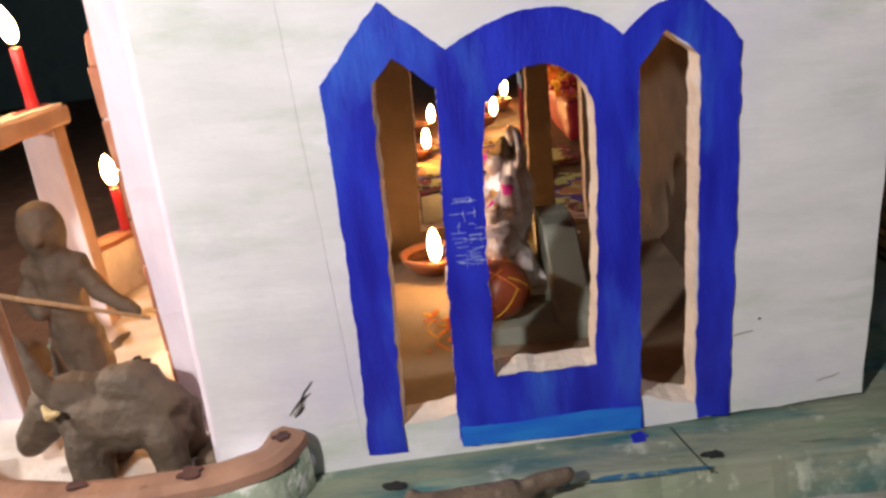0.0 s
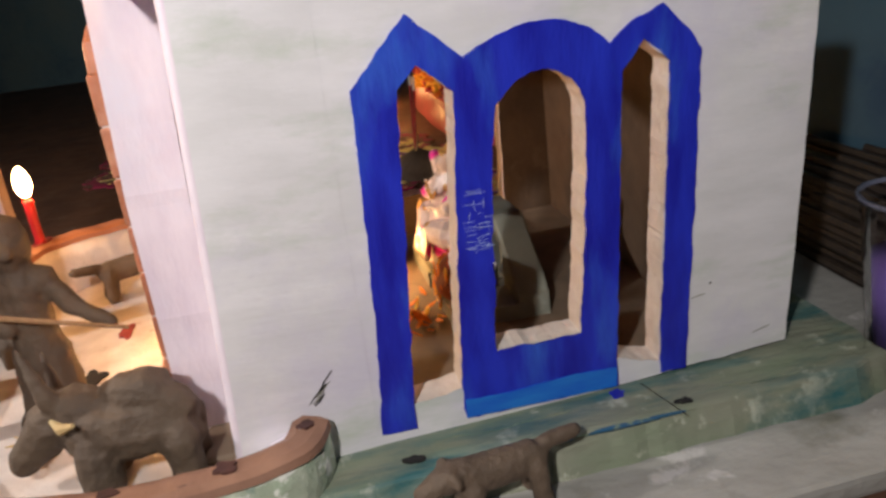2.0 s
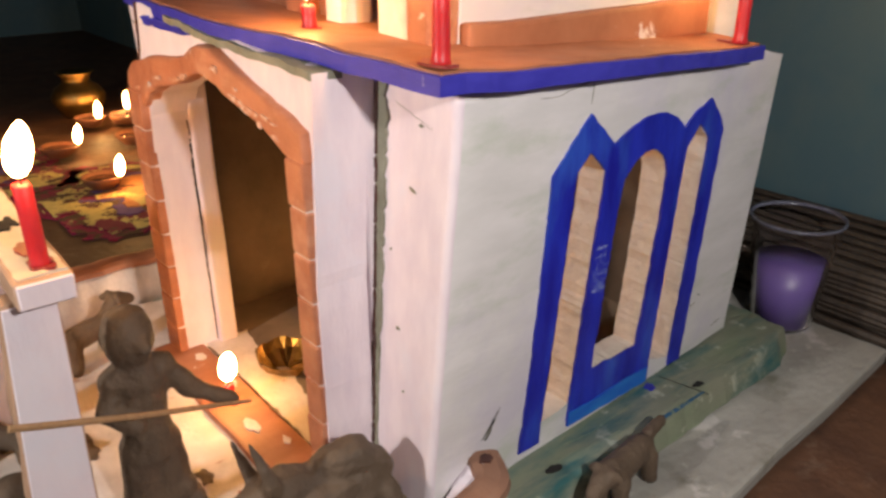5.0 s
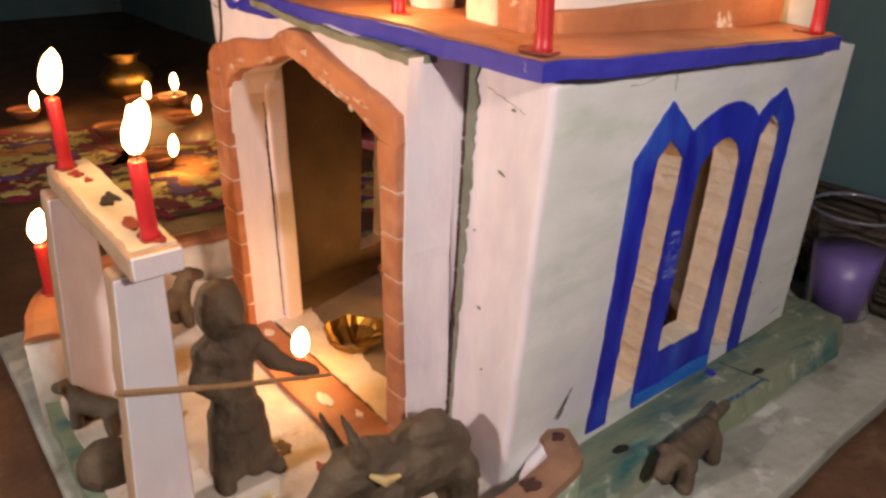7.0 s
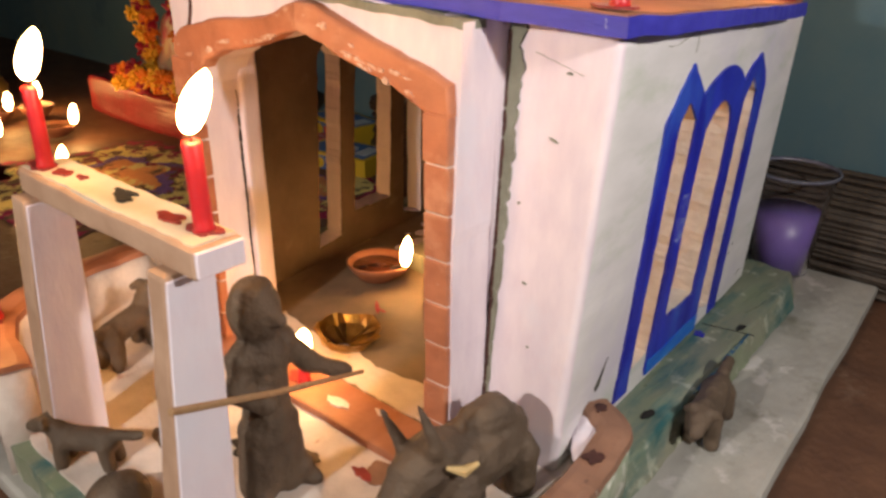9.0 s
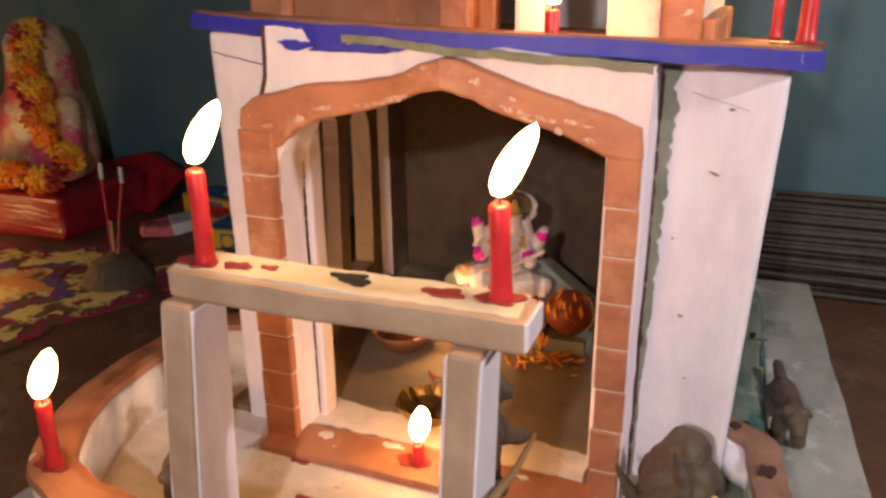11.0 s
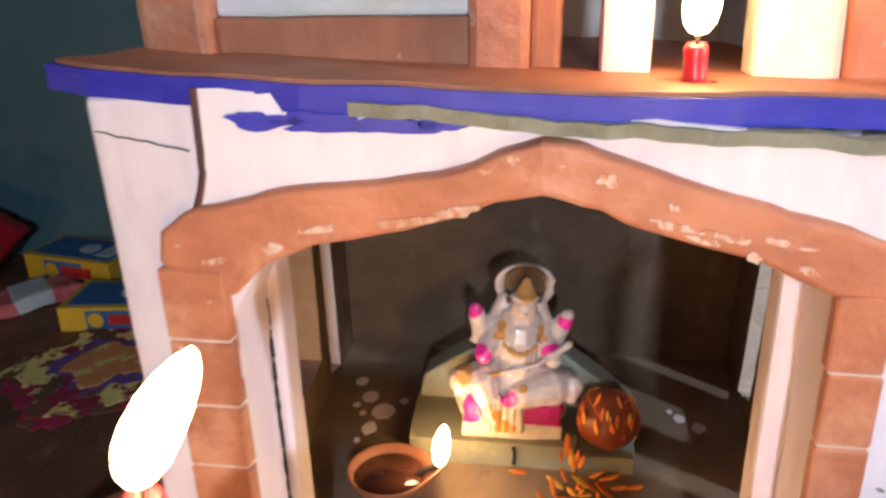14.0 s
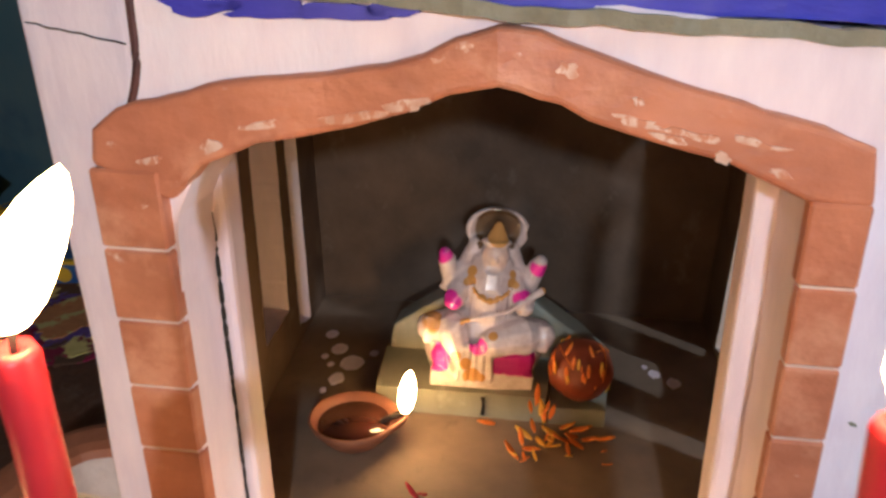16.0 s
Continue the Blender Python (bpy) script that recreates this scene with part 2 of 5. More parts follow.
def part(name, bm, material, parent=None, label="", smooth=False):
    """Links a bmesh as one mesh object under a thing or a part."""
    mesh = bpy.data.meshes.new(name)
    bmesh.ops.recalc_face_normals(bm, faces=bm.faces)
    if smooth:
        for f in bm.faces:
            f.smooth = True
    bm.to_mesh(mesh)
    bm.free()
    for m in material if isinstance(material, (list, tuple)) else [material]:
        mesh.materials.append(m)
    ob = new(name, mesh)
    if parent:
        ob.parent = parent
    if label:
        ob["label"] = label
    return ob


def block(x0, x1, y0, y1, z0, z1, bevel=0.0015, seg=2, cut=0, wobble=0.0):
    bm = bmesh.new()
    bmesh.ops.create_cube(bm, size=1)
    for v in bm.verts:
        v.co = Vector(((x0 + x1) / 2 + v.co.x * (x1 - x0), (y0 + y1) / 2 + v.co.y * (y1 - y0), (z0 + z1) / 2 + v.co.z * (z1 - z0)))
    if bevel:
        bmesh.ops.bevel(bm, geom=bm.edges[:], offset=bevel, segments=seg, affect="EDGES", profile=0.6)
    if cut:
        bmesh.ops.subdivide_edges(bm, edges=[e for e in bm.edges if e.calc_length() > 0.012], cuts=cut, use_grid_fill=True)
    if wobble:
        for v in bm.verts:
            v.co += noise.noise_vector(v.co * 38) * wobble
    return bm


def dense(points, step, amp, seed=0, closed=True):
    """Points along an outline, a hand-cut wobble on them."""
    out = []
    n = len(points)
    for i in range(n if closed else n - 1):
        a, b = Vector(points[i]), Vector(points[(i + 1) % n])
        k = max(1, int((b - a).length / step))
        for j in range(k):
            p = a.lerp(b, j / k)
            w = noise.noise_vector(Vector((p.x * 140, p.y * 140, seed * 7.3)))
            w += noise.noise_vector(Vector((p.x * 560, p.y * 560, seed * 3.1))) * 0.45
            out.append((p.x + w.x * amp, p.y + w.y * amp))
    if not closed:
        out.append(tuple(points[-1]))
    return out


def plate(outer, holes, place, thick):
    """A plate with openings: outlines in two coordinates, place() to set them in the world, and its thickness as a vector."""
    bm = bmesh.new()
    edges = []
    for loop in (outer, *holes):
        vs = [bm.verts.new(place(*p)) for p in loop]
        edges += [bm.edges.new((vs[i], vs[(i + 1) % len(vs)])) for i in range(len(vs))]
    bmesh.ops.triangle_fill(bm, edges=edges, use_beauty=True, use_dissolve=False)
    res = bmesh.ops.extrude_face_region(bm, geom=bm.faces[:])
    bmesh.ops.translate(bm, vec=thick, verts=[v for v in res["geom"] if isinstance(v, bmesh.types.BMVert)])
    return bm


def lump(bm, a, b, ra, rb, seg=10):
    """A tapered clay roll with round ends from a to b."""
    a, b = Vector(a), Vector(b)
    d = b - a
    if d.length < 1e-6:
        d = Vector((0, 0, 1e-4))
    q = d.to_track_quat("Z", "Y").to_matrix()
    rows = []
    for end, r, angles in ((a, ra, (-80, -45, 0)), (b, rb, (0, 45, 80))):
        for ang in angles:
            c, s = math.cos(radians(ang)), math.sin(radians(ang))
            rows.append([bm.verts.new(end + q @ Vector((r * c * math.cos(i * math.tau / seg), r * c * math.sin(i * math.tau / seg), r * s))) for i in range(seg)])
    for r0, r1 in zip(rows, rows[1:]):
        for i in range(seg):
            bm.faces.new((r0[i], r0[(i + 1) % seg], r1[(i + 1) % seg], r1[i]))
    bm.faces.new(rows[0][::-1])
    bm.faces.new(rows[-1])


def ball(bm, c, r, sub=2):
    res = bmesh.ops.create_icosphere(bm, subdivisions=sub, radius=1)
    for v in res["verts"]:
        v.co = Vector((c[0] + v.co.x * r[0], c[1] + v.co.y * r[1], c[2] + v.co.z * r[2]))


def knead(ob, voxel, smooth=4, rough=0.0):
    """Melts the rolls of one clay figure into one skin."""
    m = ob.modifiers.new("skin", "REMESH")
    m.mode, m.voxel_size, m.use_smooth_shade = "VOXEL", voxel, True
    s = ob.modifiers.new("smooth", "SMOOTH")
    s.factor, s.iterations = 0.5, smooth
    if rough:
        tex = bpy.data.textures.new("dents", "CLOUDS")
        tex.noise_scale, tex.noise_depth = rough * 4.5, 3
        d = ob.modifiers.new("dents", "DISPLACE")
        d.texture, d.strength, d.mid_level, d.texture_coords = tex, rough, 0.5, "LOCAL"
    return ob


def turned(profile, seg=28, centre=(0, 0, 0)):
    """A lathe form from (radius, height) pairs."""
    bm = bmesh.new()
    rows = []
    for r, z in profile:
        if r < 1e-6:
            rows.append([bm.verts.new((centre[0], centre[1], centre[2] + z))])
        else:
            rows.append([bm.verts.new((centre[0] + r * math.cos(i * math.tau / seg), centre[1] + r * math.sin(i * math.tau / seg), centre[2] + z)) for i in range(seg)])
    for a, b in zip(rows, rows[1:]):
        for i in range(seg):
            j = (i + 1) % seg
            if len(a) == 1 and len(b) == 1:
                continue
            if len(a) == 1:
                bm.faces.new((a[0], b[j], b[i]))
            elif len(b) == 1:
                bm.faces.new((a[i], a[j], b[0]))
            else:
                bm.faces.new((a[i], a[j], b[j], b[i]))
    return bm


def tube(points, radius, seg=6):
    """A bent rod along points."""
    bm = bmesh.new()
    rows = []
    for i, p in enumerate(points):
        p = Vector(p)
        d = Vector(points[min(i + 1, len(points) - 1)]) - Vector(points[max(i - 1, 0)])
        q = d.to_track_quat("Z", "Y").to_matrix()
        r = radius[i] if isinstance(radius, (list, tuple)) else radius
        rows.append([bm.verts.new(p + q @ Vector((r * math.cos(k * math.tau / seg), r * math.sin(k * math.tau / seg), 0))) for k in range(seg)])
    for a, b in zip(rows, rows[1:]):
        for k in range(seg):
            bm.faces.new((a[k], a[(k + 1) % seg], b[(k + 1) % seg], b[k]))
    bm.faces.new(rows[0][::-1])
    bm.faces.new(rows[-1])
    return bm


def blot(x, y, z, rx, ry, seed):
    """A flat irregular spill."""
    o = []
    for i in range(26):
        a = i * math.tau / 26
        k = 1 + 0.75 * noise.noise(Vector((math.cos(a) * 1.4, math.sin(a) * 1.4, seed * 3.7)))
        o.append((x + rx * k * math.cos(a), y + ry * k * math.sin(a)))
    return plate(o, [], lambda u, v: Vector((u, v, z)), Vector((0, 0, 0.0010)))


# ---- the room ----
FLOOR_Z = -0.030
WALL_Y = 0.485


def room():
    tagged(part("floor", block(-2.2, 2.2, -2.2, WALL_Y + 0.1, FLOOR_Z - 0.1, FLOOR_Z, 0), GROUND), "red-brown mud-plastered room floor with dusty stains", "floor", kind="structure")
    for name, box in (("wall_north", (-2.2, 2.2, WALL_Y, WALL_Y + 0.12, FLOOR_Z, 2.5)), ("wall_south", (-2.2, 2.2, -2.3, -2.2, FLOOR_Z, 2.5)),
                      ("wall_west", (-2.3, -2.2, -2.2, WALL_Y, FLOOR_Z, 2.5)), ("wall_east", (2.2, 2.3, -2.2, WALL_Y, FLOOR_Z, 2.5))):
        tagged(part(name, block(*box, 0), ROOMBLUE), "blue-green painted room wall with blotchy worn paint", "wall", kind="structure")
    tagged(part("ceiling", block(-2.3, 2.3, -2.3, WALL_Y + 0.12, 2.5, 2.6, 0), CEIL), "plain pale ceiling of the dark room", "ceiling", kind="structure")


room()


# ---- the base of the little house ----
def base():
    t = empty("model_base", "worn white slab with green-washed plinth and low yard walls", "base")
    bm = block(-0.355, 0.078, -0.147, 0.415, FLOOR_Z, -0.018, 0.003, 2, 9, 0.0016)
    for v in bm.verts:
        if v.co.x > 0.06:
            v.co.x += 0.013 - 0.058 * max(0.0, v.co.y - 0.07) + 0.0025 * noise.noise(Vector((v.co.y * 22, 0, 5)))
    part("slab", bm, SLAB, t, "worn whitewashed slab")
    # plinth with a rounded far end
    outer = [(-0.33, -0.05), (-0.30, -0.118), (-0.22, -0.140), (-0.03, -0.140), (0.016, -0.10), (0.034, -0.05), (0.034, 0.06), (0.030, 0.20), (0.027, 0.325), (0.018, 0.350), (-0.30, 0.345), (-0.33, 0.1)]
    bm = plate(dense(outer, 0.006, 0.0016, 3), [], lambda x, y: Vector((x, y, -0.021)), Vector((0, 0, 0.021)))
    for v in bm.verts:
        if v.co.z < -0.01 and v.co.x > 0.0:
            v.co.x += 0.006
    bmesh.ops.bevel(bm, geom=[e for e in bm.edges if len(e.link_faces) == 2 and e.calc_face_angle(0) > 0.9 and min(v.co.z for v in e.verts) > -0.001 and max(v.co.x for v in e.verts) > 0.005], offset=0.0035, segments=3, affect="EDGES", profile=0.5)
    part("plinth", bm, GREEN, t, "green-washed clay plinth")
    yard = [(-0.318, -0.04), (-0.285, -0.105), (-0.21, -0.132), (-0.04, -0.132), (-0.002, -0.09), (0.012, -0.04), (0.014, 0.045), (-0.30, 0.060)]
    bm = plate(dense(yard, 0.008, 0.001, 5), [], lambda x, y: Vector((x, y, -0.002)), Vector((0, 0, 0.0045)))
    part("yard_floor", bm, COURT, t, "whitewashed yard floor with brown scuffs")
    # low curved walls of the yard
    for name, pts, hs in (("boundary_wall", [(0.010, 0.064), (0.026, 0.054), (0.033, 0.020), (0.032, -0.03), (0.014, -0.085), (-0.025, -0.118)], (0.026, 0.023, 0.022, 0.022, 0.022, 0.024)),
                          ("boundary_wall", [(-0.272, 0.075), (-0.315, 0.060), (-0.324, 0.01), (-0.312, -0.06), (-0.275, -0.113), (-0.215, -0.132)], (0.034, 0.034, 0.036, 0.040, 0.044, 0.045))):
        w = wall_strip(pts, hs, 0.0082 if pts[0][0] > -0.1 else 0.010)
        wall = part(name, w[0], COURT if pts[0][0] < -0.1 else WALLGREEN, t, smooth=True)
        part("coping", w[1], COPE if pts[0][0] > -0.1 else TERRA2, wall, "terracotta-brown painted coping")
    # step before the door
    part("door_step", block(-0.232, -0.045, -0.020, 0.010, 0.0, 0.007, 0.002, 2, 5, 0.001), TERRA2, t, "terracotta painted step with chipped white")
    for i, (x, y, z, rx, ry, m) in enumerate(((-0.180, -0.050, 0.0022, 0.010, 0.005, WAXPOOL), (-0.120, -0.060, 0.0022, 0.008, 0.006, WICK), (-0.205, -0.020, 0.0022, 0.006, 0.003, WAXPOOL), (-0.055, -0.030, 0.0022, 0.012, 0.007, COPE), (-0.060, -0.036, 0.0026, 0.006, 0.003, WAXPOOL),
                                              (-0.155, -0.085, 0.0022, 0.012, 0.006, CLAY), (-0.20, 0.000, 0.0068, 0.004, 0.003, MORTAR), (-0.16, 0.004, 0.0068, 0.006, 0.002, MORTAR), (-0.11, -0.008, 0.0068, 0.008, 0.003, MORTAR), (-0.085, 0.002, 0.0068, 0.004, 0.002, MORTAR),
                                              (-0.09, -0.045, 0.0022, 0.007, 0.004, CLAY), (-0.24, 0.01, 0.0022, 0.005, 0.004, COPE), (-0.27, -0.03, 0.0022, 0.004, 0.007, COPE), (-0.30, 0.02, 0.0022, 0.003, 0.008, WAXPOOL))):
        part("yard_stain", blot(x, y, z, rx, ry, i + 3), m, t, "stain of wax, clay or paint")
    part("plinth_crack", tube([(0.001 + 0.0055 * i, 0.224 + 0.0012 * i + 0.0012 * noise.noise(Vector((i, 0, 4))), 0.0001) for i in range(7)], 0.0004, 4), WICK, t, "thin dark crack")
    for i, (x, y, rx, ry, m) in enumerate(((0.0055, 0.209, 0.0030, 0.0042, BLUE), (0.031, 0.205, 0.0010, 0.024, TEAL), (0.032, 0.165, 0.0009, 0.020, TEAL), (0.009, 0.150, 0.0030, 0.030, GREEN), (0.018, 0.285, 0.004, 0.020, GREEN))):
        part("paint_smear", blot(x, y, -0.0004, rx, ry, i + 40), m, t, "smear of blue or green paint")
    # hollows in the coping: the dark inside is put on as flat colour
    for i, (x, y, z, r) in enumerate(((0.0310, 0.027, 0.0236, 0.0040), (0.0150, 0.061, 0.0255, 0.0026), (0.030, -0.02, 0.0232, 0.0028))):
        part("coping_hole", blot(x, y, z, r, r * 1.5, i + 60), MAROON, t, "waxy hollow, its dark inside painted as a flat blot")
    bm = bmesh.new()
    for x, y, z, r in ((0.016, 0.050, 0.014, 0.010), (0.013, 0.058, 0.020, 0.007), (0.020, 0.043, 0.010, 0.009), (0.010, 0.063, 0.012, 0.008)):
        ball(bm, (x, y, z), (r, r * 1.1, r * 0.8))
    for v in bm.verts:
        v.co += noise.noise_vector(v.co * 130) * 0.004
    knead(part("plaster_lump", bm, PINKW, t, "broken white plaster where the yard wall meets the house"), 0.0016, 2, 0.002)
    # holes in the plinth, their dark inside painted as flat black blots
    for i, (x, y, r) in enumerate(((0.0235, 0.2355, 0.0036), (0.0215, 0.1045, 0.0044))):
        bm = blot(x, y, 0.0002, r * 0.62, r * 1.15, i + 71)
        part("candle_hole", bm, WICK, t, "hole painted as a flat black blot")
    return t


def wall_strip(pts, hs, half):
    """A low wall along points: its body and the painted coping on it."""
    dp, dh = [], []
    for i in range(len(pts) - 1):
        p = [Vector(pts[max(0, min(len(pts) - 1, i + k))]) for k in (-1, 0, 1, 2)]
        for j in range(12):
            u = j / 12
            dp.append(0.5 * (2 * p[1] + (p[2] - p[0]) * u + (2 * p[0] - 5 * p[1] + 4 * p[2] - p[3]) * u * u + (3 * p[1] - p[0] - 3 * p[2] + p[3]) * u ** 3))
            dh.append(hs[i] + (hs[i + 1] - hs[i]) * u)
    dp.append(Vector(pts[-1]))
    dh.append(hs[-1])
    body, cope = bmesh.new(), bmesh.new()
    for bm, prof in ((body, ((-1, None), (-1, -0.002), (1, -0.002), (1, None))), (cope, ((-1.12, -0.0035), (-1.0, 0.0), (-0.5, 0.0014), (0.5, 0.0014), (1.0, 0.0), (1.12, -0.0035)))):
        rows = []
        for i, p in enumerate(dp):
            d = (dp[min(i + 1, len(dp) - 1)] - dp[max(i - 1, 0)]).normalized()
            nrm = Vector((-d.y, d.x))
            wob = noise.noise(Vector((p.x * 60, p.y * 60, 3))) * 0.0020
            rows.append([bm.verts.new(((p + nrm * (half * k + wob)).x, (p + nrm * (half * k + wob)).y, -0.018 if z is None else dh[i] + z + wob)) for k, z in prof])
        n = len(prof)
        for a, b in zip(rows, rows[1:]):
            for k in range(n):
                bm.faces.new((a[k], a[(k + 1) % n], b[(k + 1) % n], b[k]))
        bm.faces.new(rows[0])
        bm.faces.new(rows[-1][::-1])
    return body, cope


base()

# ---- the clay house ----
TOP = 0.216


def side_at(y, z, out=0.0):
    return Vector((0.004 - 0.045 * (y - 0.1) + 0.045 * z + out, y, z))


def left_at(y, z, out=0.0):
    return Vector((-0.268 - 0.08 * (y - 0.03) - 0.01 * z - out, y, z))


W_LEFT = [(0.1100, 0.018), (0.1335, 0.020), (0.1400, 0.120), (0.1430, 0.158), (0.1290, 0.171), (0.1200, 0.162), (0.1190, 0.150), (0.1165, 0.110)]
W_MID = [(0.1510, 0.036), (0.1940, 0.035), (0.1980, 0.100), (0.1995, 0.138), (0.1988, 0.145), (0.1965, 0.1515), (0.193, 0.1565), (0.188, 0.1603), (0.182, 0.1622), (0.176, 0.1620), (0.170, 0.1598), (0.1645, 0.156), (0.1605, 0.1505), (0.158, 0.143), (0.1540, 0.090)]
W_RIGHT = [(0.2120, 0.016), (0.2355, 0.009), (0.2375, 0.090), (0.2385, 0.157), (0.2265, 0.168), (0.2160, 0.156), (0.2150, 0.120)]
TRIM = [(0.0935, 0.006), (0.1100, 0.005)] + [W_LEFT[0]] + W_LEFT[:1:-1] + [W_LEFT[1], (0.1340, 0.004), (0.2125, 0.001)] + [W_RIGHT[0]] + W_RIGHT[:1:-1] + [W_RIGHT[1], (0.2365, 0.002), (0.2500, 0.002),
        (0.2520, 0.095), (0.2530, 0.160), (0.2490, 0.167), (0.2350, 0.181), (0.2210, 0.176), (0.2105, 0.168), (0.207, 0.1722), (0.202, 0.1755), (0.196, 0.1785), (0.190, 0.1803), (0.1835, 0.1812), (0.177, 0.1808), (0.170, 0.1797), (0.162, 0.1775), (0.155, 0.1748), (0.1480, 0.171),
        (0.1370, 0.181), (0.1265, 0.190), (0.1140, 0.177), (0.1020, 0.164), (0.1015, 0.140), (0.0980, 0.060)]


def settle(bm):
    """The hand-built front stands a little askew: its far end comes forward and inward."""
    for v in bm.verts:
        k = min(1.1, max(0.0, (-0.036 - v.co.x) / 0.195))
        v.co.y -= 0.0035 + 0.0062 * k
        v.co.x += 0.0055 * min(1.0, k * 1.8)
        v.co.z *= 1 + 0.026 * k
    return bm


def house():
    t = empty("clay_house", "handmade whitewashed clay toy house with blue windows and terracotta door arch", "toy house")
    holes = [dense(h, 0.002, 0.0010, i + 1) for i, h in enumerate((W_LEFT, W_MID, W_RIGHT))]

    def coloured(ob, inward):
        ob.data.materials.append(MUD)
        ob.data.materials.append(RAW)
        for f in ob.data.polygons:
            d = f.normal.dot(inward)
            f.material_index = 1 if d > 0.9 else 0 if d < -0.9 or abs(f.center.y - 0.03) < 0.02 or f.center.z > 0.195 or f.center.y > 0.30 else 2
        return ob

    outer = [(0.050, -0.004), (0.3085, 0.003), (0.3110, 0.196), (0.262, 0.207), (0.055, TOP)]
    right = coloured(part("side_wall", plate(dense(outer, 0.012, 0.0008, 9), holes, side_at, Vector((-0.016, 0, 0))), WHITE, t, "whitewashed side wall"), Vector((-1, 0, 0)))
    # painted surround of the three windows
    bm = plate(dense(TRIM, 0.0012, 0.0008, 1), [dense(W_MID, 0.002, 0.0010, 2)], lambda y, z: side_at(y, z, 0.0), Vector((0.0012, 0, 0)))
    part("window_surround", bm, BLUE, right, "deep blue hand-painted surround of three windows")
    bm = plate(dense([(0.1342, 0.0042), (0.2118, 0.0012), (0.2115, 0.012), (0.19, 0.014), (0.16, 0.013), (0.1342, 0.014)], 0.003, 0.0006, 4), [], lambda y, z: side_at(y, z, 0.0011), Vector((0.0005, 0, 0)))
    part("paint_patch", bm, SKYBLUE, right, "light blue paint patch")
    # far wall with the same windows
    outer = [(0.035, -0.002), (0.304, -0.002), (0.300, 0.203), (0.250, 0.210), (0.035, TOP)]
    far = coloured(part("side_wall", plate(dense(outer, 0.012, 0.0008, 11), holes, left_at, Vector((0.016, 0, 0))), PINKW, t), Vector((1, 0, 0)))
    far.data.materials[2] = PINKW
    # back wall and floor
    bm = plate([(-0.285, -0.002), (-0.014, -0.002), (-0.010, 0.203), (-0.285, 0.210)], [], lambda x, z: Vector((x, 0.276, z)), Vector((0, 0.020, 0)))
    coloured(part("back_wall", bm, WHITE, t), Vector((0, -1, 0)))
    part("house_floor", block(-0.278, -0.006, 0.012, 0.29, 0.0, 0.0055, 0.001, 1), MUDFLOOR, t, "tan mud floor")
    for x, y, r in ((-0.240, 0.205, 0.0050), (-0.228, 0.190, 0.0065), (-0.232, 0.172, 0.0045), (-0.246, 0.195, 0.0022), (-0.240, 0.187, 0.0020), (-0.218, 0.203, 0.0026), (-0.250, 0.222, 0.0040), (-0.236, 0.160, 0.0020), (-0.055, 0.205, 0.0034), (-0.045, 0.197, 0.0040), (-0.060, 0.212, 0.0018)):
        o = [(x + r * (1 + 0.4 * noise.noise(Vector((k, x * 400, 0)))) * math.cos(k * math.tau / 14), y + 1.25 * r * (1 + 0.4 * noise.noise(Vector((k, 9, x * 300)))) * math.sin(k * math.tau / 14)) for k in range(14)]
        part("paint_splash", plate(o, [], lambda x, y: Vector((x, y, 0.0050)), Vector((0, 0, 0.0009))), PINKW, t, "pinkish white paint splash")
    o = dense([(-0.216, 0.012), (-0.056, 0.012), (-0.056, 0.034), (-0.090, 0.038), (-0.120, 0.033), (-0.150, 0.040), (-0.185, 0.035), (-0.216, 0.041)], 0.004, 0.0018, 23)
    part("threshold_wash", plate(o, [], lambda x, y: Vector((x, y, 0.0050)), Vector((0, 0, 0.0014))), COURT, t, "whitewashed strip behind the door step")
    # corner piers
    bm = bmesh.new()
    rows = []
    for i in range(26):
        z = -0.006 + (TOP + 0.006) * i / 25
        yf = 0.0270 + 0.060 * z
        xr = side_at(yf, z).x + 0.0022
        w = [noise.noise(Vector((k, z * 45, 2))) * 0.0005 for k in range(9)]
        far = side_at(0.092, z, 0.0002)
        rows.append([bm.verts.new(p) for p in ((-0.0335 + w[0], yf + w[1], z), (-0.012, yf + w[2], z), (xr - 0.0040, yf + w[3], z), (xr - 0.0012, yf + 0.0008, z), (xr + w[4], yf + 0.0036, z),
                                               side_at(0.055, z, 0.0013 + w[5]), far, far + Vector((-0.010, 0, 0)), (-0.0100, 0.058, z), (-0.0335, 0.058, z))])
    for r0, r1 in zip(rows, rows[1:]):
        for k in range(10):
            f = bm.faces.new((r0[k], r0[(k + 1) % 10], r1[(k + 1) % 10], r1[k]))
            f.material_index = 1 if k in (4, 5, 6) else 0
            f.smooth = k in (1, 2, 3, 4)
    bm.faces.new(rows[0])
    bm.faces.new(rows[-1])
    part("corner_pier", bm, (PINKW, WHITE), t, "pink-tinted whitewashed corner pier")
    part("panel_return", block(-0.0480, -0.0352, 0.0300, 0.050, 0.0, 0.2140, 0.001, 1, 4, 0.0005), PINKW, t, "side of the front panel")
    bm = block(-0.2590, -0.2250, 0.0095, 0.0365, -0.004, 0.229, 0.004, 3, 5, 0.0012)
    part("corner_pier", bm, PINKW, t, "pink-tinted whitewashed corner pier")
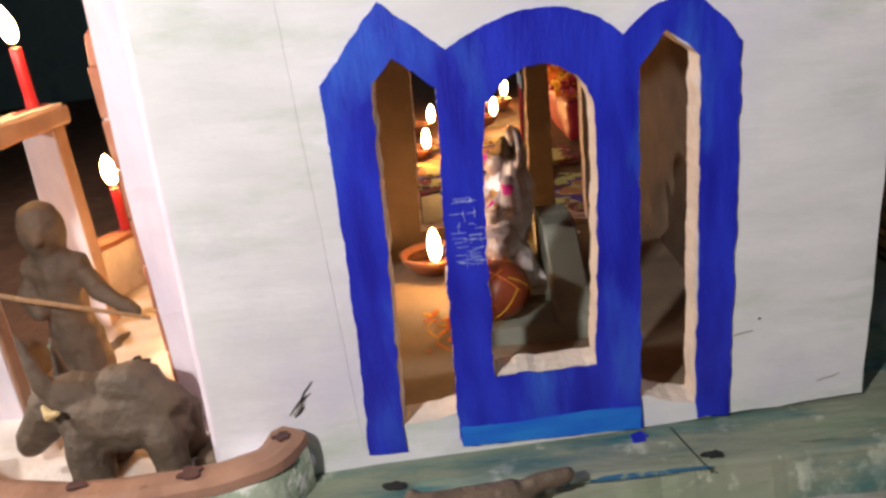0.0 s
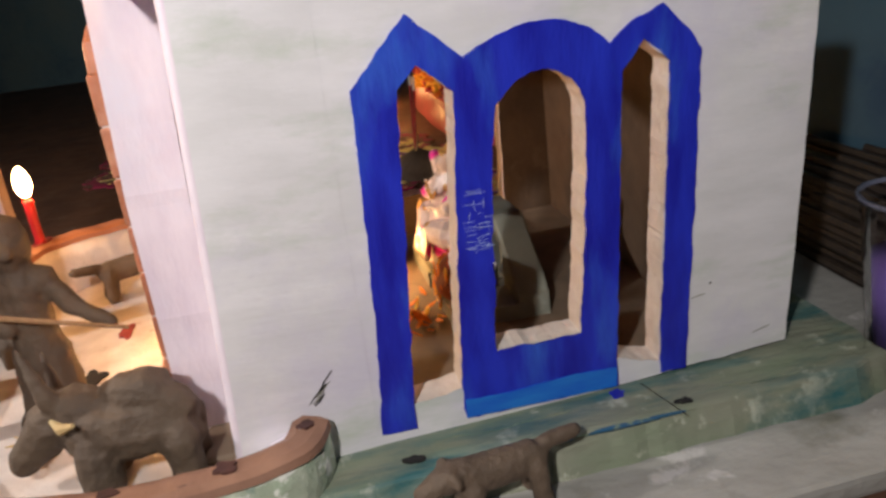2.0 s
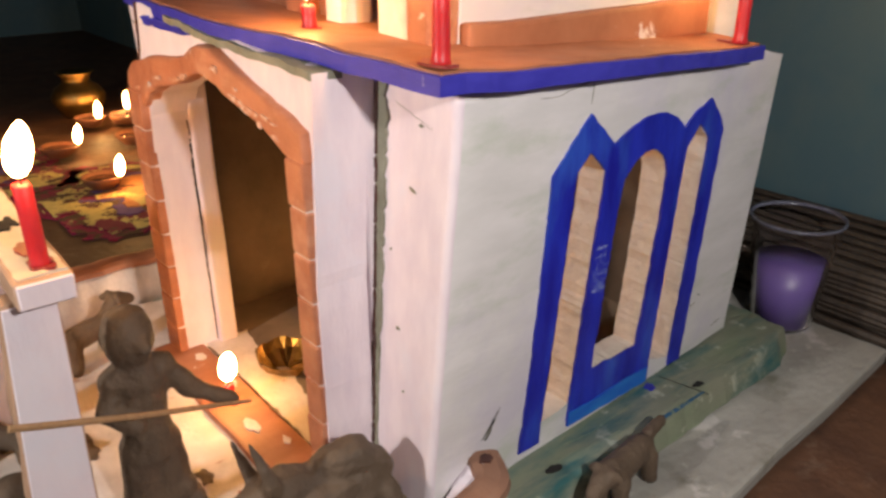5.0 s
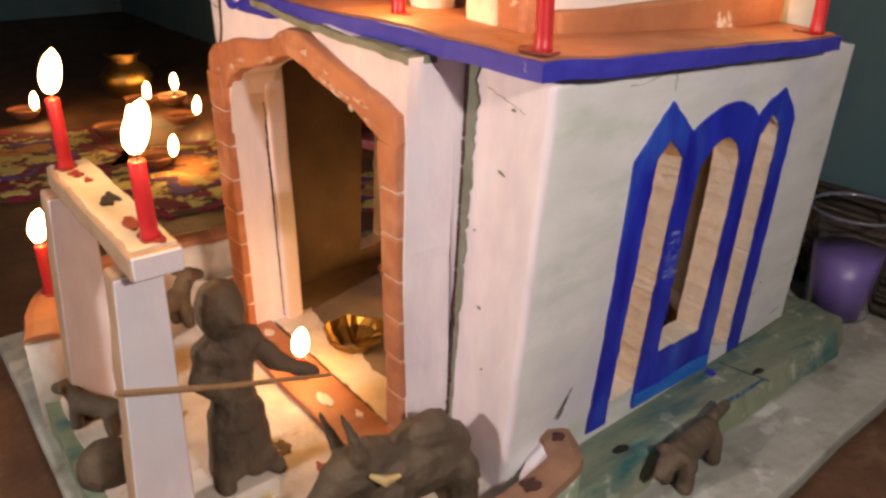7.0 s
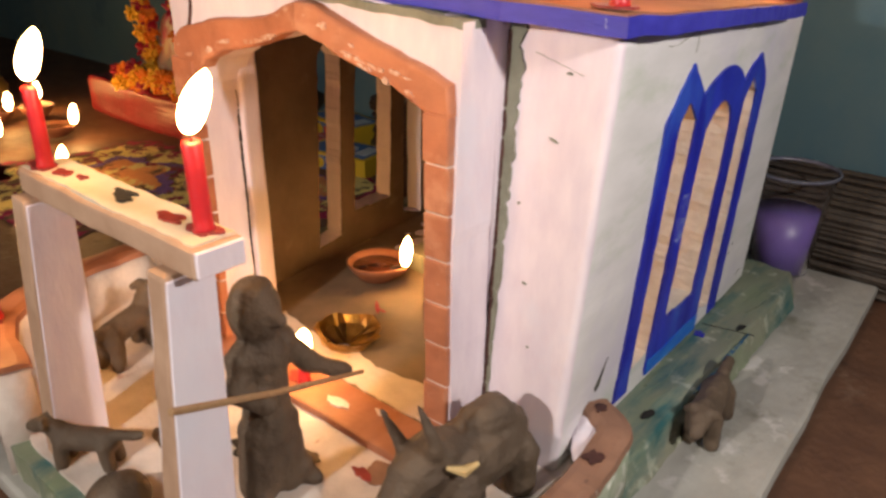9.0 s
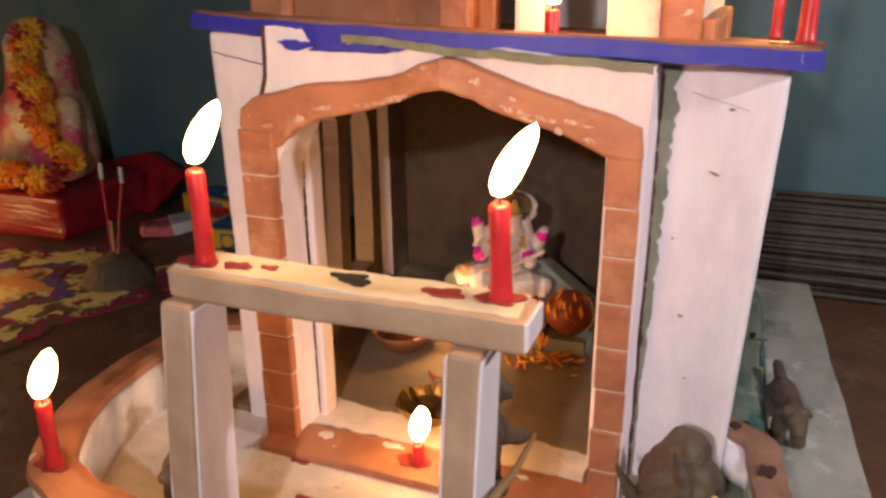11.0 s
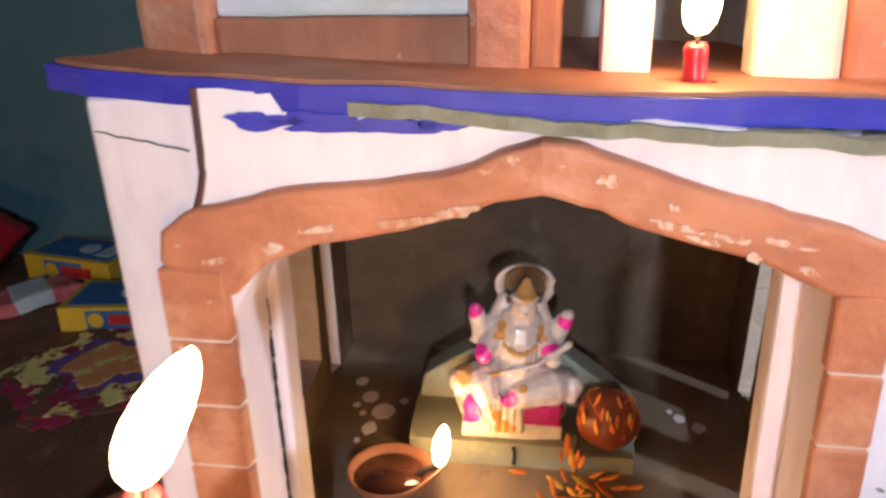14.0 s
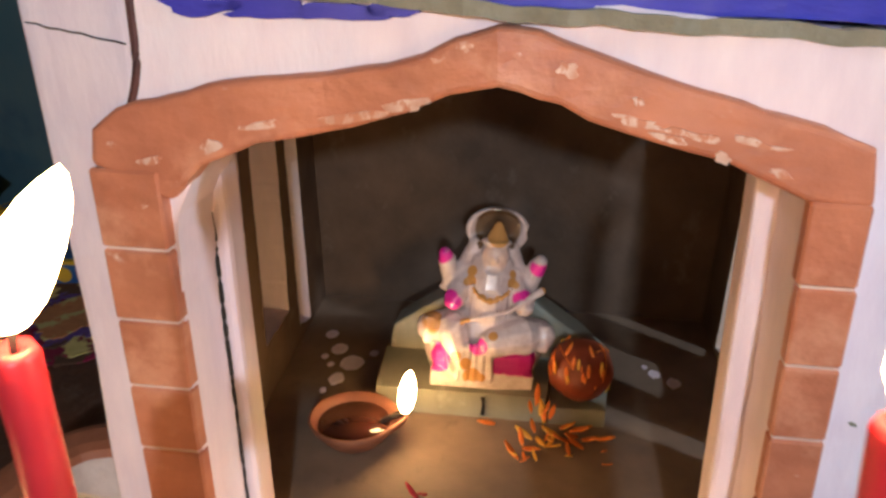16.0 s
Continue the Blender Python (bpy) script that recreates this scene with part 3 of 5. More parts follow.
    # front panel with the arched doorway
    outer = [(-0.238, 0.0), (-0.2215, 0.0), (-0.2210, 0.126), (-0.2190, 0.164), (-0.2110, 0.178), (-0.193, 0.187), (-0.168, 0.1925), (-0.154, 0.197), (-0.142, 0.2025), (-0.130, 0.2045), (-0.115, 0.2025), (-0.106, 0.199), (-0.073, 0.189), (-0.0515, 0.182),
             (-0.0505, 0.10), (-0.0505, 0.0), (-0.0355, 0.0), (-0.0350, 0.2165), (-0.131, 0.223), (-0.2245, 0.226), (-0.2255, 0.205), (-0.232, 0.19)]
    bm = plate(dense(outer, 0.006, 0.0007, 13), [], lambda x, z: Vector((x, 0.0050 + 0.05 * max(0, z - 0.12), z)), Vector((0.0, 0.0265, 0)))
    front = part("front_panel", settle(bm), PINKW, t, "whitewashed front panel round the doorway")
    # thick white jambs behind the panel
    part("door_jamb", block(-0.2360, -0.2105, 0.0200, 0.0320, 0.0, 0.205, 0.002, 2, 4, 0.0008), PINKW, t, "whitewashed inner jamb")
    part("door_jamb", block(-0.0570, -0.0385, 0.0288, 0.0440, 0.0, 0.200, 0.002, 2, 4, 0.0008), PINKW, t, "whitewashed inner jamb")
    # lintel band
    top = [(-0.2395, 0.178), (-0.238, 0.187), (-0.231, 0.1925), (-0.202, 0.2005), (-0.180, 0.203), (-0.159, 0.2065), (-0.150, 0.2092), (-0.142, 0.2130), (-0.131, 0.2163), (-0.121, 0.2155), (-0.109, 0.2118), (-0.080, 0.2035), (-0.050, 0.1965), (-0.0380, 0.192), (-0.0360, 0.178)]
    low = [(-0.0520, 0.1785), (-0.073, 0.1870), (-0.098, 0.1925), (-0.108, 0.1958), (-0.115, 0.1992), (-0.130, 0.2030), (-0.143, 0.2000), (-0.154, 0.1952), (-0.168, 0.1905), (-0.193, 0.1855), (-0.209, 0.1785), (-0.2185, 0.1690)]
    bm = plate(dense(top + low, 0.005, 0.0006, 17), [], lambda x, z: Vector((x, 0.0005 + 0.05 * max(0, z - 0.12) - 0.004 * max(0, 1 - abs(x + 0.131) / 0.04), z)), Vector((0, 0.009, 0)))
    bmesh.ops.bevel(bm, geom=[e for e in bm.edges if len(e.link_faces) == 2 and e.calc_face_angle(0) > 1.2 and min(v.co.y for v in e.verts) < 0.007], offset=0.0018, segments=3, affect="EDGES", profile=0.5)
    part("lintel", settle(bm), TERRA, front, "terracotta painted arch with scraped white spots")
    for x, z, r, k in ((-0.1135, 0.2075, 0.0019, 1.2), (-0.153, 0.1975, 0.0014, 4.5), (-0.168, 0.1937, 0.0011, 7.0), (-0.192, 0.1905, 0.0009, 6.0), (-0.096, 0.1962, 0.0010, 6.0), (-0.082, 0.1935, 0.0009, 7.0), (-0.066, 0.1925, 0.0007, 9.0), (-0.205, 0.1845, 0.0017, 1.6), (-0.0745, 0.1885, 0.0013, 1.8), (-0.096, 0.2010, 0.0009, 1.5), (-0.088, 0.1925, 0.0008, 6.0), (-0.060, 0.1855, 0.0009, 3.0), (-0.222, 0.1800, 0.0008, 4.0)):
        o = []
        for i in range(22):
            a = i * math.tau / 22
            w = 1 + 0.7 * noise.noise(Vector((math.cos(a) * 1.7, math.sin(a) * 1.7, x * 300)))
            o.append((x + r * k * w * math.cos(a), z + r * w * math.sin(a) + 0.22 * k * r * math.cos(a) * (1 if x < -0.131 else -1)))
        bm = plate(o, [], lambda u, v: Vector((u, -0.0002 + 0.05 * (v - 0.12) - 0.004 * max(0, 1 - abs(u + 0.131) / 0.04), v)), Vector((0, 0.0012, 0)))
        part("plaster_chip", settle(bm), CHIP, front, "bare white plaster chip")
    # painted brick pilasters
    for xa, xb, ztop in ((-0.2400, -0.2205, 0.177), (-0.0515, -0.0365, 0.1790)):
        part("brick_backing", settle(block(xa + 0.0008, xb - 0.0008, 0.0034, 0.008, 0.001, ztop, 0.0005, 1)), MORTAR, front, "white joints")
        n = 8
        for i in range(n):
            z0 = 0.001 + (ztop - 0.001) * i / n + 0.0005 + 0.0008 * noise.noise(Vector((i * 3.1, xa * 90, 0)))
            z1 = 0.001 + (ztop - 0.001) * (i + 1) / n - 0.0003 + 0.0008 * noise.noise(Vector(((i + 1) * 3.1, xa * 90, 0)))
            if i == n - 1:
                z1 = ztop
            w = 0.0010 * noise.noise(Vector((i * 1.7, 5, xa * 50)))
            part("brick", settle(block(xa + w, xb + w * 0.6, 0.0024 + 0.3 * abs(w), 0.008, z0, z1, 0.0007, 1)), TERRA, front)
    # the cracks between panel and piers
    o, inner = [], []
    for j in range(90):
        z = 0.002 + 0.212 * j / 89
        w = 0.0012 + 0.0050 * max(0, (z - 0.06) / 0.155) ** 0.7
        k = noise.noise(Vector((3, 0, z * 110))) * 1.0 + noise.noise(Vector((3, 5, z * 380))) * 0.8
        o.append((-0.0352 + w * 0.25 * noise.noise(Vector((9, 0, z * 200))), z))
        inner.append((-0.0338 + w * (1 + 0.6 * k), z))
    bm = plate(o + inner[::-1], [], lambda x, z: Vector((x, 0.0256 + 0.060 * z, z)), Vector((0, 0.004, 0)))
    part("crack_fill", bm, GREYMUD, t, "open crack with grey clay in it")
    # shade beside the pier put into colour: a maroon line along the crack
    d = [Vector((-0.0350 + 0.0012 * noise.noise(Vector((1, 0, z * 150))), 0.0258 + 0.060 * z, z)) for z in [0.002 + 0.0022 * j for j in range(96)]]
    part("crack_fill", tube(d, [0.0013 + 0.0004 * noise.noise(Vector((4, j * 0.21, 0))) for j in range(96)], 6), MAROON, t, "crack line with its shade painted in dark maroon")
    d = [Vector((-0.2250 - 0.0135 * max(0, (0.205 - z) / 0.03) ** 1.6, 0.0050 + 0.05 * (z - 0.12), z)) for z in [0.226 - 0.0025 * i for i in range(21)]]
    part("crack_fill", settle(tube(d, 0.0012, 6)), MAROON, t, "dark brown crack")
    d = [Vector((-0.2150, 0.0193 + 0.0008 * noise.noise(Vector((0, 0, z * 90))), z)) for z in [0.008 + 0.003 * i for i in range(60)]]
    part("crack_fill", tube(d, [0.0004 + 0.0010 * (i / 59) ** 2 for i in range(60)], 5), WICK, t, "dark crack between panel and jamb")
    d = [Vector((-0.2565 + 0.0032 * i, 0.0090, 0.2175 - 0.0006 * i + 0.0007 * noise.noise(Vector((i * 0.7, 0, 0))))) for i in range(10)]
    part("crack_fill", tube(d, 0.0003, 5), WICK, t, "thin dark crack")
    for x, z, l, a in ((-0.0085, 0.1670, 0.0055, -0.35), (-0.0170, 0.0970, 0.0030, -0.3), (-0.0120, 0.0650, 0.0016, 0.6), (-0.024, 0.135, 0.0014, 0.2), (-0.004, 0.196, 0.0030, -0.1)):
        pts = [Vector((x + l * (u - 0.5) * math.cos(a), 0.0266 + 0.060 * (z + l * (u - 0.5) * math.sin(a)), z + l * (u - 0.5) * math.sin(a))) for u in (0, 0.35, 0.7, 1)]
        part("scuff", tube(pts, [0.0002, 0.0007, 0.0006, 0.0002], 5), GREYMUD, t, "short grey scratch in the whitewash")
    d = [Vector((-0.022 + 0.0021 * i, 0.0267 + 0.060 * (0.2030 - 0.0006 * i), 0.2030 - 0.0006 * i + 0.0010 * noise.noise(Vector((i * 0.9, 2, 0))))) for i in range(13)]
    part("crack_fill", tube(d, 0.00013, 4), GREYMUD, t, "hairline crack in the whitewash")
    # scuffs near the foot of the side wall
    strokes = [((0.064, 0.031), (0.076, 0.046), 0.00030), ((0.0655, 0.031), (0.071, 0.0365), 0.00028), ((0.067, 0.034), (0.0745, 0.041), 0.00025), ((0.057, 0.0195), (0.0625, 0.0205), 0.00035), ((0.0545, 0.018), (0.058, 0.0225), 0.0003), ((0.069, 0.037), (0.0725, 0.0395), 0.0007), ((0.0585, 0.0225), (0.0600, 0.0240), 0.0006), (( 0.066, 0.030), (0.071, 0.035), 0.0007), ((0.0565, 0.017), (0.0600, 0.021), 0.0009), ((0.053, 0.020), (0.0545, 0.023), 0.0008), ((0.060, 0.016), (0.063, 0.0165), 0.0006),
               ((0.062, 0.205), (0.100, 0.202), 0.00022), ((0.100, 0.202), (0.128, 0.206), 0.00022), ((0.127, 0.206), (0.1265, 0.195), 0.00022), ((0.20, 0.198), (0.235, 0.199), 0.00022),
               ((0.252, 0.040), (0.260, 0.041), 0.00028), ((0.262, 0.046), (0.2632, 0.0465), 0.0005), ((0.070, 0.126), (0.0712, 0.1265), 0.0007), ((0.288, 0.012), (0.298, 0.0145), 0.00025)]
    for (ya, za), (yb, zb), r in strokes:
        pts = []
        for j in range(7):
            y, z = ya + (yb - ya) * j / 6, za + (zb - za) * j / 6
            w = noise.noise(Vector((y * 300, z * 300, 1))) * min(0.0012, r * 3)
            pts.append(side_at(y, z + w, 0.0001 + (0.0011 if y < 0.09 and z < 0.05 else 0.0)))
        r = min(r, 0.00042)
        part("scuff", tube(pts, [r * (0.4 + 0.6 * math.sin(math.pi * (j + 0.5) / 7)) for j in range(7)], 5), GREYMUD if r < 0.0003 else WICK, right, "dark scratch in the whitewash")
    rnd = random.Random(9)
    for i in range(46):
        y, z = rnd.uniform(0.1440, 0.1540), rnd.uniform(0.088, 0.116)
        l = rnd.uniform(0.002, 0.006)
        d = (l, rnd.uniform(-0.0003, 0.0003)) if i % 4 else (rnd.uniform(-0.0004, 0.0004), l * 0.8)
        part("scratch", tube([side_at(y - d[0] * 0.5, z - d[1] * 0.5, 0.0012), side_at(y, z, 0.0012), side_at(y + d[0] * 0.5, z + d[1] * 0.5, 0.0012)], 0.00010, 4), PALEBOX, right, "pale scratch in the blue paint")
    return t


house()


def ledge(t):
    """Blue-edged clay slab between the storeys."""
    front = [(-0.271, 0.012), (-0.255, 0.006), (-0.21, 0.0015), (-0.17, 0.0010), (-0.131, 0.0010), (-0.09, 0.006), (-0.04, 0.0145), (0.004, 0.019), (0.029, 0.022)]
    outline = front + [(0.028, 0.10), (0.023, 0.20), (0.019, 0.261), (-0.020, 0.274), (-0.280, 0.274)]
    o = dense(outline, 0.004, 0.0005, 31)

    def up(x, y, z):
        return Vector((x, y, z + 0.0014 - 0.044 * x - 0.065 * max(0, y - 0.02) + noise.noise(Vector((x * 40, y * 40, 1))) * 0.0010))

    slab = part("ledge", plate(o, [], lambda x, y: up(x, y, 0.2155), Vector((0, 0, 0.0075))), LEDGEBLUE, t, "chipped blue edge of the clay storey slab")
    inner = [(x + 0.0025 if x < -0.2 else x - 0.0022, y + 0.0022 if y < 0.1 else y - 0.0025) for x, y in outline]
    part("ledge_top", plate(dense(inner, 0.005, 0.0006, 33), [], lambda x, y: up(x, y, 0.2225), Vector((0, 0, 0.0015))), TERRA2, t, "terracotta-washed top of the slab")
    under = [(-0.182, 0.0078), (-0.17, 0.0070), (-0.131, 0.0062), (-0.09, 0.0078), (-0.066, 0.0082), (-0.035, 0.0086), (-0.035, 0.024), (-0.182, 0.024)]
    part("bare_clay", settle(plate(dense(under, 0.004, 0.0011, 35), [], lambda x, y: up(x, y, 0.2108 + 0.0012 * noise.noise(Vector((x * 90, 3, 0)))), Vector((0, 0, 0.0036)))), GREYMUD, t, "bare grey clay under the chipped paint")
    for x, w, h in ((-0.208, 0.020, 0.0044), (-0.190, 0.026, 0.0046), (-0.171, 0.022, 0.0036), (-0.158, 0.012, 0.0026)):
        o = []
        for i in range(24):
            a = i * math.tau / 24
            k = 1 + 0.8 * noise.noise(Vector((math.cos(a) * 1.6, math.sin(a) * 1.6, x * 400)))
            o.append((x + 0.5 * w * k * math.cos(a), 0.2172 - 0.014 * x + h * 0.5 * k * math.sin(a) - h * 0.40))
        part("paint_smear", settle(plate(o, [], lambda u, v: Vector((u, 0.0036 + 0.05 * (v - 0.12), v)), Vector((0, 0.0020, 0)))), LEDGEBLUE, slab, "smear of blue paint")
    return slab


def upper(t):
    """The upper storey, set back on the slab."""
    z0, z1 = 0.2215, 0.335
    w = part("upper_wall", block(-0.040, -0.024, 0.075, 0.308, z0 - 0.022, z1, 0.002, 2, 5, 0.001), WHITE, t, "whitewashed upper wall")
    part("skirting", block(-0.0245, -0.016, 0.076, 0.257, z0 - 0.010, z0 + 0.010, 0.002, 2, 6, 0.0010), TERRA2, t, "terracotta-brown skirting band")
    part("upper_wall", block(-0.270, -0.040, 0.290, 0.306, z0 - 0.022, z1, 0.002, 2, 5, 0.001), WHITE, t)
    part("upper_wall", block(-0.270, -0.255, 0.080, 0.290, z0 - 0.008, z1, 0.002, 2, 5, 0.001), WHITE, t)
    for xa, xb, m in ((-0.268, -0.243, TERRA), (-0.154, -0.134, TERRA), (-0.112, -0.096, PINKW), (-0.066, -0.040, RAW)):
        part("column", block(xa, xb, 0.060, 0.080, z0, z1, 0.003, 2, 4, 0.001), m, t)
    part("parapet", block(-0.243, -0.154, 0.066, 0.078, z0, z0 + 0.0225, 0.002, 2, 4, 0.0008), TERRA2, t, "brown parapet")
    part("parapet_panel", block(-0.243, -0.154, 0.069, 0.077, z0 + 0.0225, z0 + 0.06, 0.002, 2, 4, 0.0008), WHITE, t)
    part("column", block(-0.134, -0.124, 0.070, 0.082, z0, z1, 0.002, 2, 4, 0.0008), TERRA2, t)
    part("upper_roof", block(-0.285, -0.010, 0.050, 0.315, z1, z1 + 0.010, 0.003, 2, 5, 0.001), LEDGEBLUE, t)
    # projecting brown pillar at the corner of the slab
    part("corner_column", block(-0.040, -0.022, 0.058, 0.075, z0, z1, 0.003, 2, 4, 0.001), TERRA, t)


HOUSE = bpy.data.objects["clay_house"]
ledge(HOUSE)
upper(HOUSE)


# ---- candles and lamps ----
def flame_mesh(height, width, lean):
    """A leaning flame, round below and drawn to a tip."""
    prof = [(0.0, 0.0), (0.26, 0.04), (0.44, 0.16), (0.52, 0.32), (0.53, 0.48), (0.47, 0.66), (0.34, 0.82), (0.18, 0.93), (0.0, 1.0)]
    bm = turned([(r * width, z * height) for r, z in prof], 14)
    for v in bm.verts:
        k = v.co.z / height
        v.co.x += lean[0] * height * k ** 1.4
        v.co.y += lean[1] * height * k ** 1.4
    return bm


def candle(place, height, radius=0.0035, lean=(0.45, 0.05), flame=(0.024, 0.0088), tilt=(0, 0), label="", pool=True):
    t = empty("candle", label or "lit thin red wax candle with a leaning flame", "candle", "lit candles", place)
    t.rotation_euler = (radians(tilt[1]), radians(tilt[0]), 0)
    prof = [(0, 0), (radius * 1.25, 0), (radius * 1.05, 0.002), (radius, 0.006), (radius * 0.97, height * 0.6), (radius, height - 0.0015), (radius * 0.8, height), (radius * 0.45, height - 0.0010), (0, height - 0.0014)]
    bm = turned(prof, 18)
    for v in bm.verts:
        w = noise.noise_vector(v.co * 160 + Vector(place) * 50)
        v.co.x += w.x * 0.0004
        v.co.y += w.y * 0.0004
    part("wax_body", bm, WAX, t, smooth=True)
    part("wick", tube([(0, 0, height - 0.002), (0.0003, 0, height + 0.003), (0.001 * (1 + lean[0]), 0, height + 0.006)], 0.0006), WICK, t, "burnt wick")
    bm = flame_mesh(flame[0], flame[1], lean)
    f = part("flame", bm, FLAME, t, "bright yellow-white flame", smooth=True)
    f.location = (0.0003, 0, height + 0.0022)
    if pool:
        part("wax_pool", blot(-0.003, 0, -0.0004, 0.0085, 0.0050, place[0] * 700), WAXPOOL, t, "spilt dark red wax")
    return t


def diya(place, size=0.023, turn=0.0, lit=True, flame=(0.022, 0.0075), label="", lean=(0.12, 0.0)):
    t = empty("oil_lamp", label or "small fired clay oil lamp with dark oil and a lit wick", "oil lamp", "clay oil lamps", place)
    t.rotation_euler = (0, 0, turn)
    s = size
    bm = turned([(0, 0), (s * 0.45, 0), (s * 0.62, s * 0.10), (s * 0.92, s * 0.48), (s, s * 0.66), (s * 0.94, s * 0.68), (s * 0.85, s * 0.50), (s * 0.55, s * 0.2), (0, s * 0.15)], 28)
    for v in bm.verts:
        if v.co.x > s * 0.5 and v.co.z > s * 0.3:
            k = max(0, 1 - abs(v.co.y) / (s * 0.45))
            v.co.x += k * s * 0.22
    part("bowl", bm, DIYA, t, smooth=True)
    part("oil", turned([(0, s * 0.5), (s * 0.80, s * 0.5), (s * 0.80, s * 0.46), (0, s * 0.44)], 24), OIL, t, "dark glossy oil", smooth=True)
    part("wick", tube([(s * 0.6, 0, s * 0.50), (s * 0.95, 0, s * 0.68), (s * 1.15, 0, s * 0.78)], 0.0016), WICK, t, "burnt cotton wick")
    if lit:
        f = part("flame", flame_mesh(flame[0], flame[1], lean), FLAME, t, "bright flame", smooth=True)
        f.location = (s * 1.15, 0, s * 0.74)
    return t


# ---- gate before the house ----
def gateway():
    t = empty("gateway", "small clay gateway of two posts and a cream-topped beam", "gate")
    beam = block(-0.1925, -0.0545, -0.1145, -0.0920, 0.1395, 0.1515, 0.0026, 3, 6, 0.0013)
    part("beam", beam, GATE, t, "grey-brown painted beam")
    top = dense([(-0.1900, -0.1125), (-0.0570, -0.1125), (-0.0570, -0.0940), (-0.1900, -0.0940)], 0.004, 0.0012, 41)
    part("beam_top", plate(top, [], lambda x, y: Vector((x, y, 0.1500 + noise.noise(Vector((x * 50, y * 50, 0))) * 0.0006)), Vector((0, 0, 0.0024))), GATETOP, t, "cream top spotted with red wax")
    part("painted_end", block(-0.0549, -0.0532, -0.1135, -0.0930, 0.1405, 0.1508, 0.0006, 1, 3, 0.0005), PINKW, t, "white painted end of the beam")
    for xa, xb, spread in ((-0.1930, -0.1800, -0.005), (-0.0785, -0.0670, -0.003)):
        def splay(bm):
            for v in bm.verts:
                k = max(0.0, (0.1395 - v.co.z) / 0.1395)
                v.co.x += spread * k
                v.co.y -= (0.010 if v.co.y < -0.107 else 0.003) * k
            return bm

        p = part("post", splay(block(xa, xb, -0.1195, -0.0975, 0.0, 0.1395, 0.002, 2, 5, 0.0010)), GATE, t, "grey-brown front, white sides")
        part("painted_side", splay(block(xb - 0.0004, xb + 0.0009, -0.1185, -0.0985, 0.002, 0.1375, 0.0004, 1, 5)), PINKW, p, "white painted side")
        part("painted_side", splay(block(xa - 0.0009, xa + 0.0004, -0.1185, -0.0985, 0.002, 0.1375, 0.0004, 1, 5)), PINKW, p, "white painted side")
    for x, y, r in ((-0.166, -0.105, 0.0040), (-0.154, -0.103, 0.0022), (-0.122, -0.101, 0.0042), (-0.117, -0.1045, 0.0030), (-0.085, -0.103, 0.0045)):
        bm = blot(x, y, 0.1522, r * 1.5, r * 0.75, x * 900)
        part("wax_spot", bm, WICK if -0.13 < x < -0.11 else WAXPOOL, t, "dried wax spot")
    return t


gateway()
candle((-0.0655, -0.1015, 0.1526), 0.033, tilt=(-2, 0), lean=(0.48, 0.1), flame=(0.023, 0.0095))
candle((-0.1800, -0.1065, 0.1526), 0.036, lean=(0.46, 0.1), flame=(0.023, 0.0095))
candle((-0.272, -0.1150, 0.0455), 0.033, lean=(0.3, 0.1), flame=(0.024, 0.0105))
candle((-0.140, -0.006, 0.0072), 0.013, 0.0032, lean=(0.1, 0.05), flame=(0.020, 0.0100), label="short burnt-down red candle stub on the door step")
candle((0.021, 0.029, 0.2255), 0.030, lean=(0.1, 0.1), flame=(0.024, 0.0105))
candle((0.013, 0.244, 0.2108), 0.030, lean=(0.1, 0.1), flame=(0.024, 0.0105))
candle((-0.086, 0.036, 0.2270), 0.011, 0.0034, lean=(0.05, 0.0), flame=(0.020, 0.0095), label="short red candle on the blue slab edge")


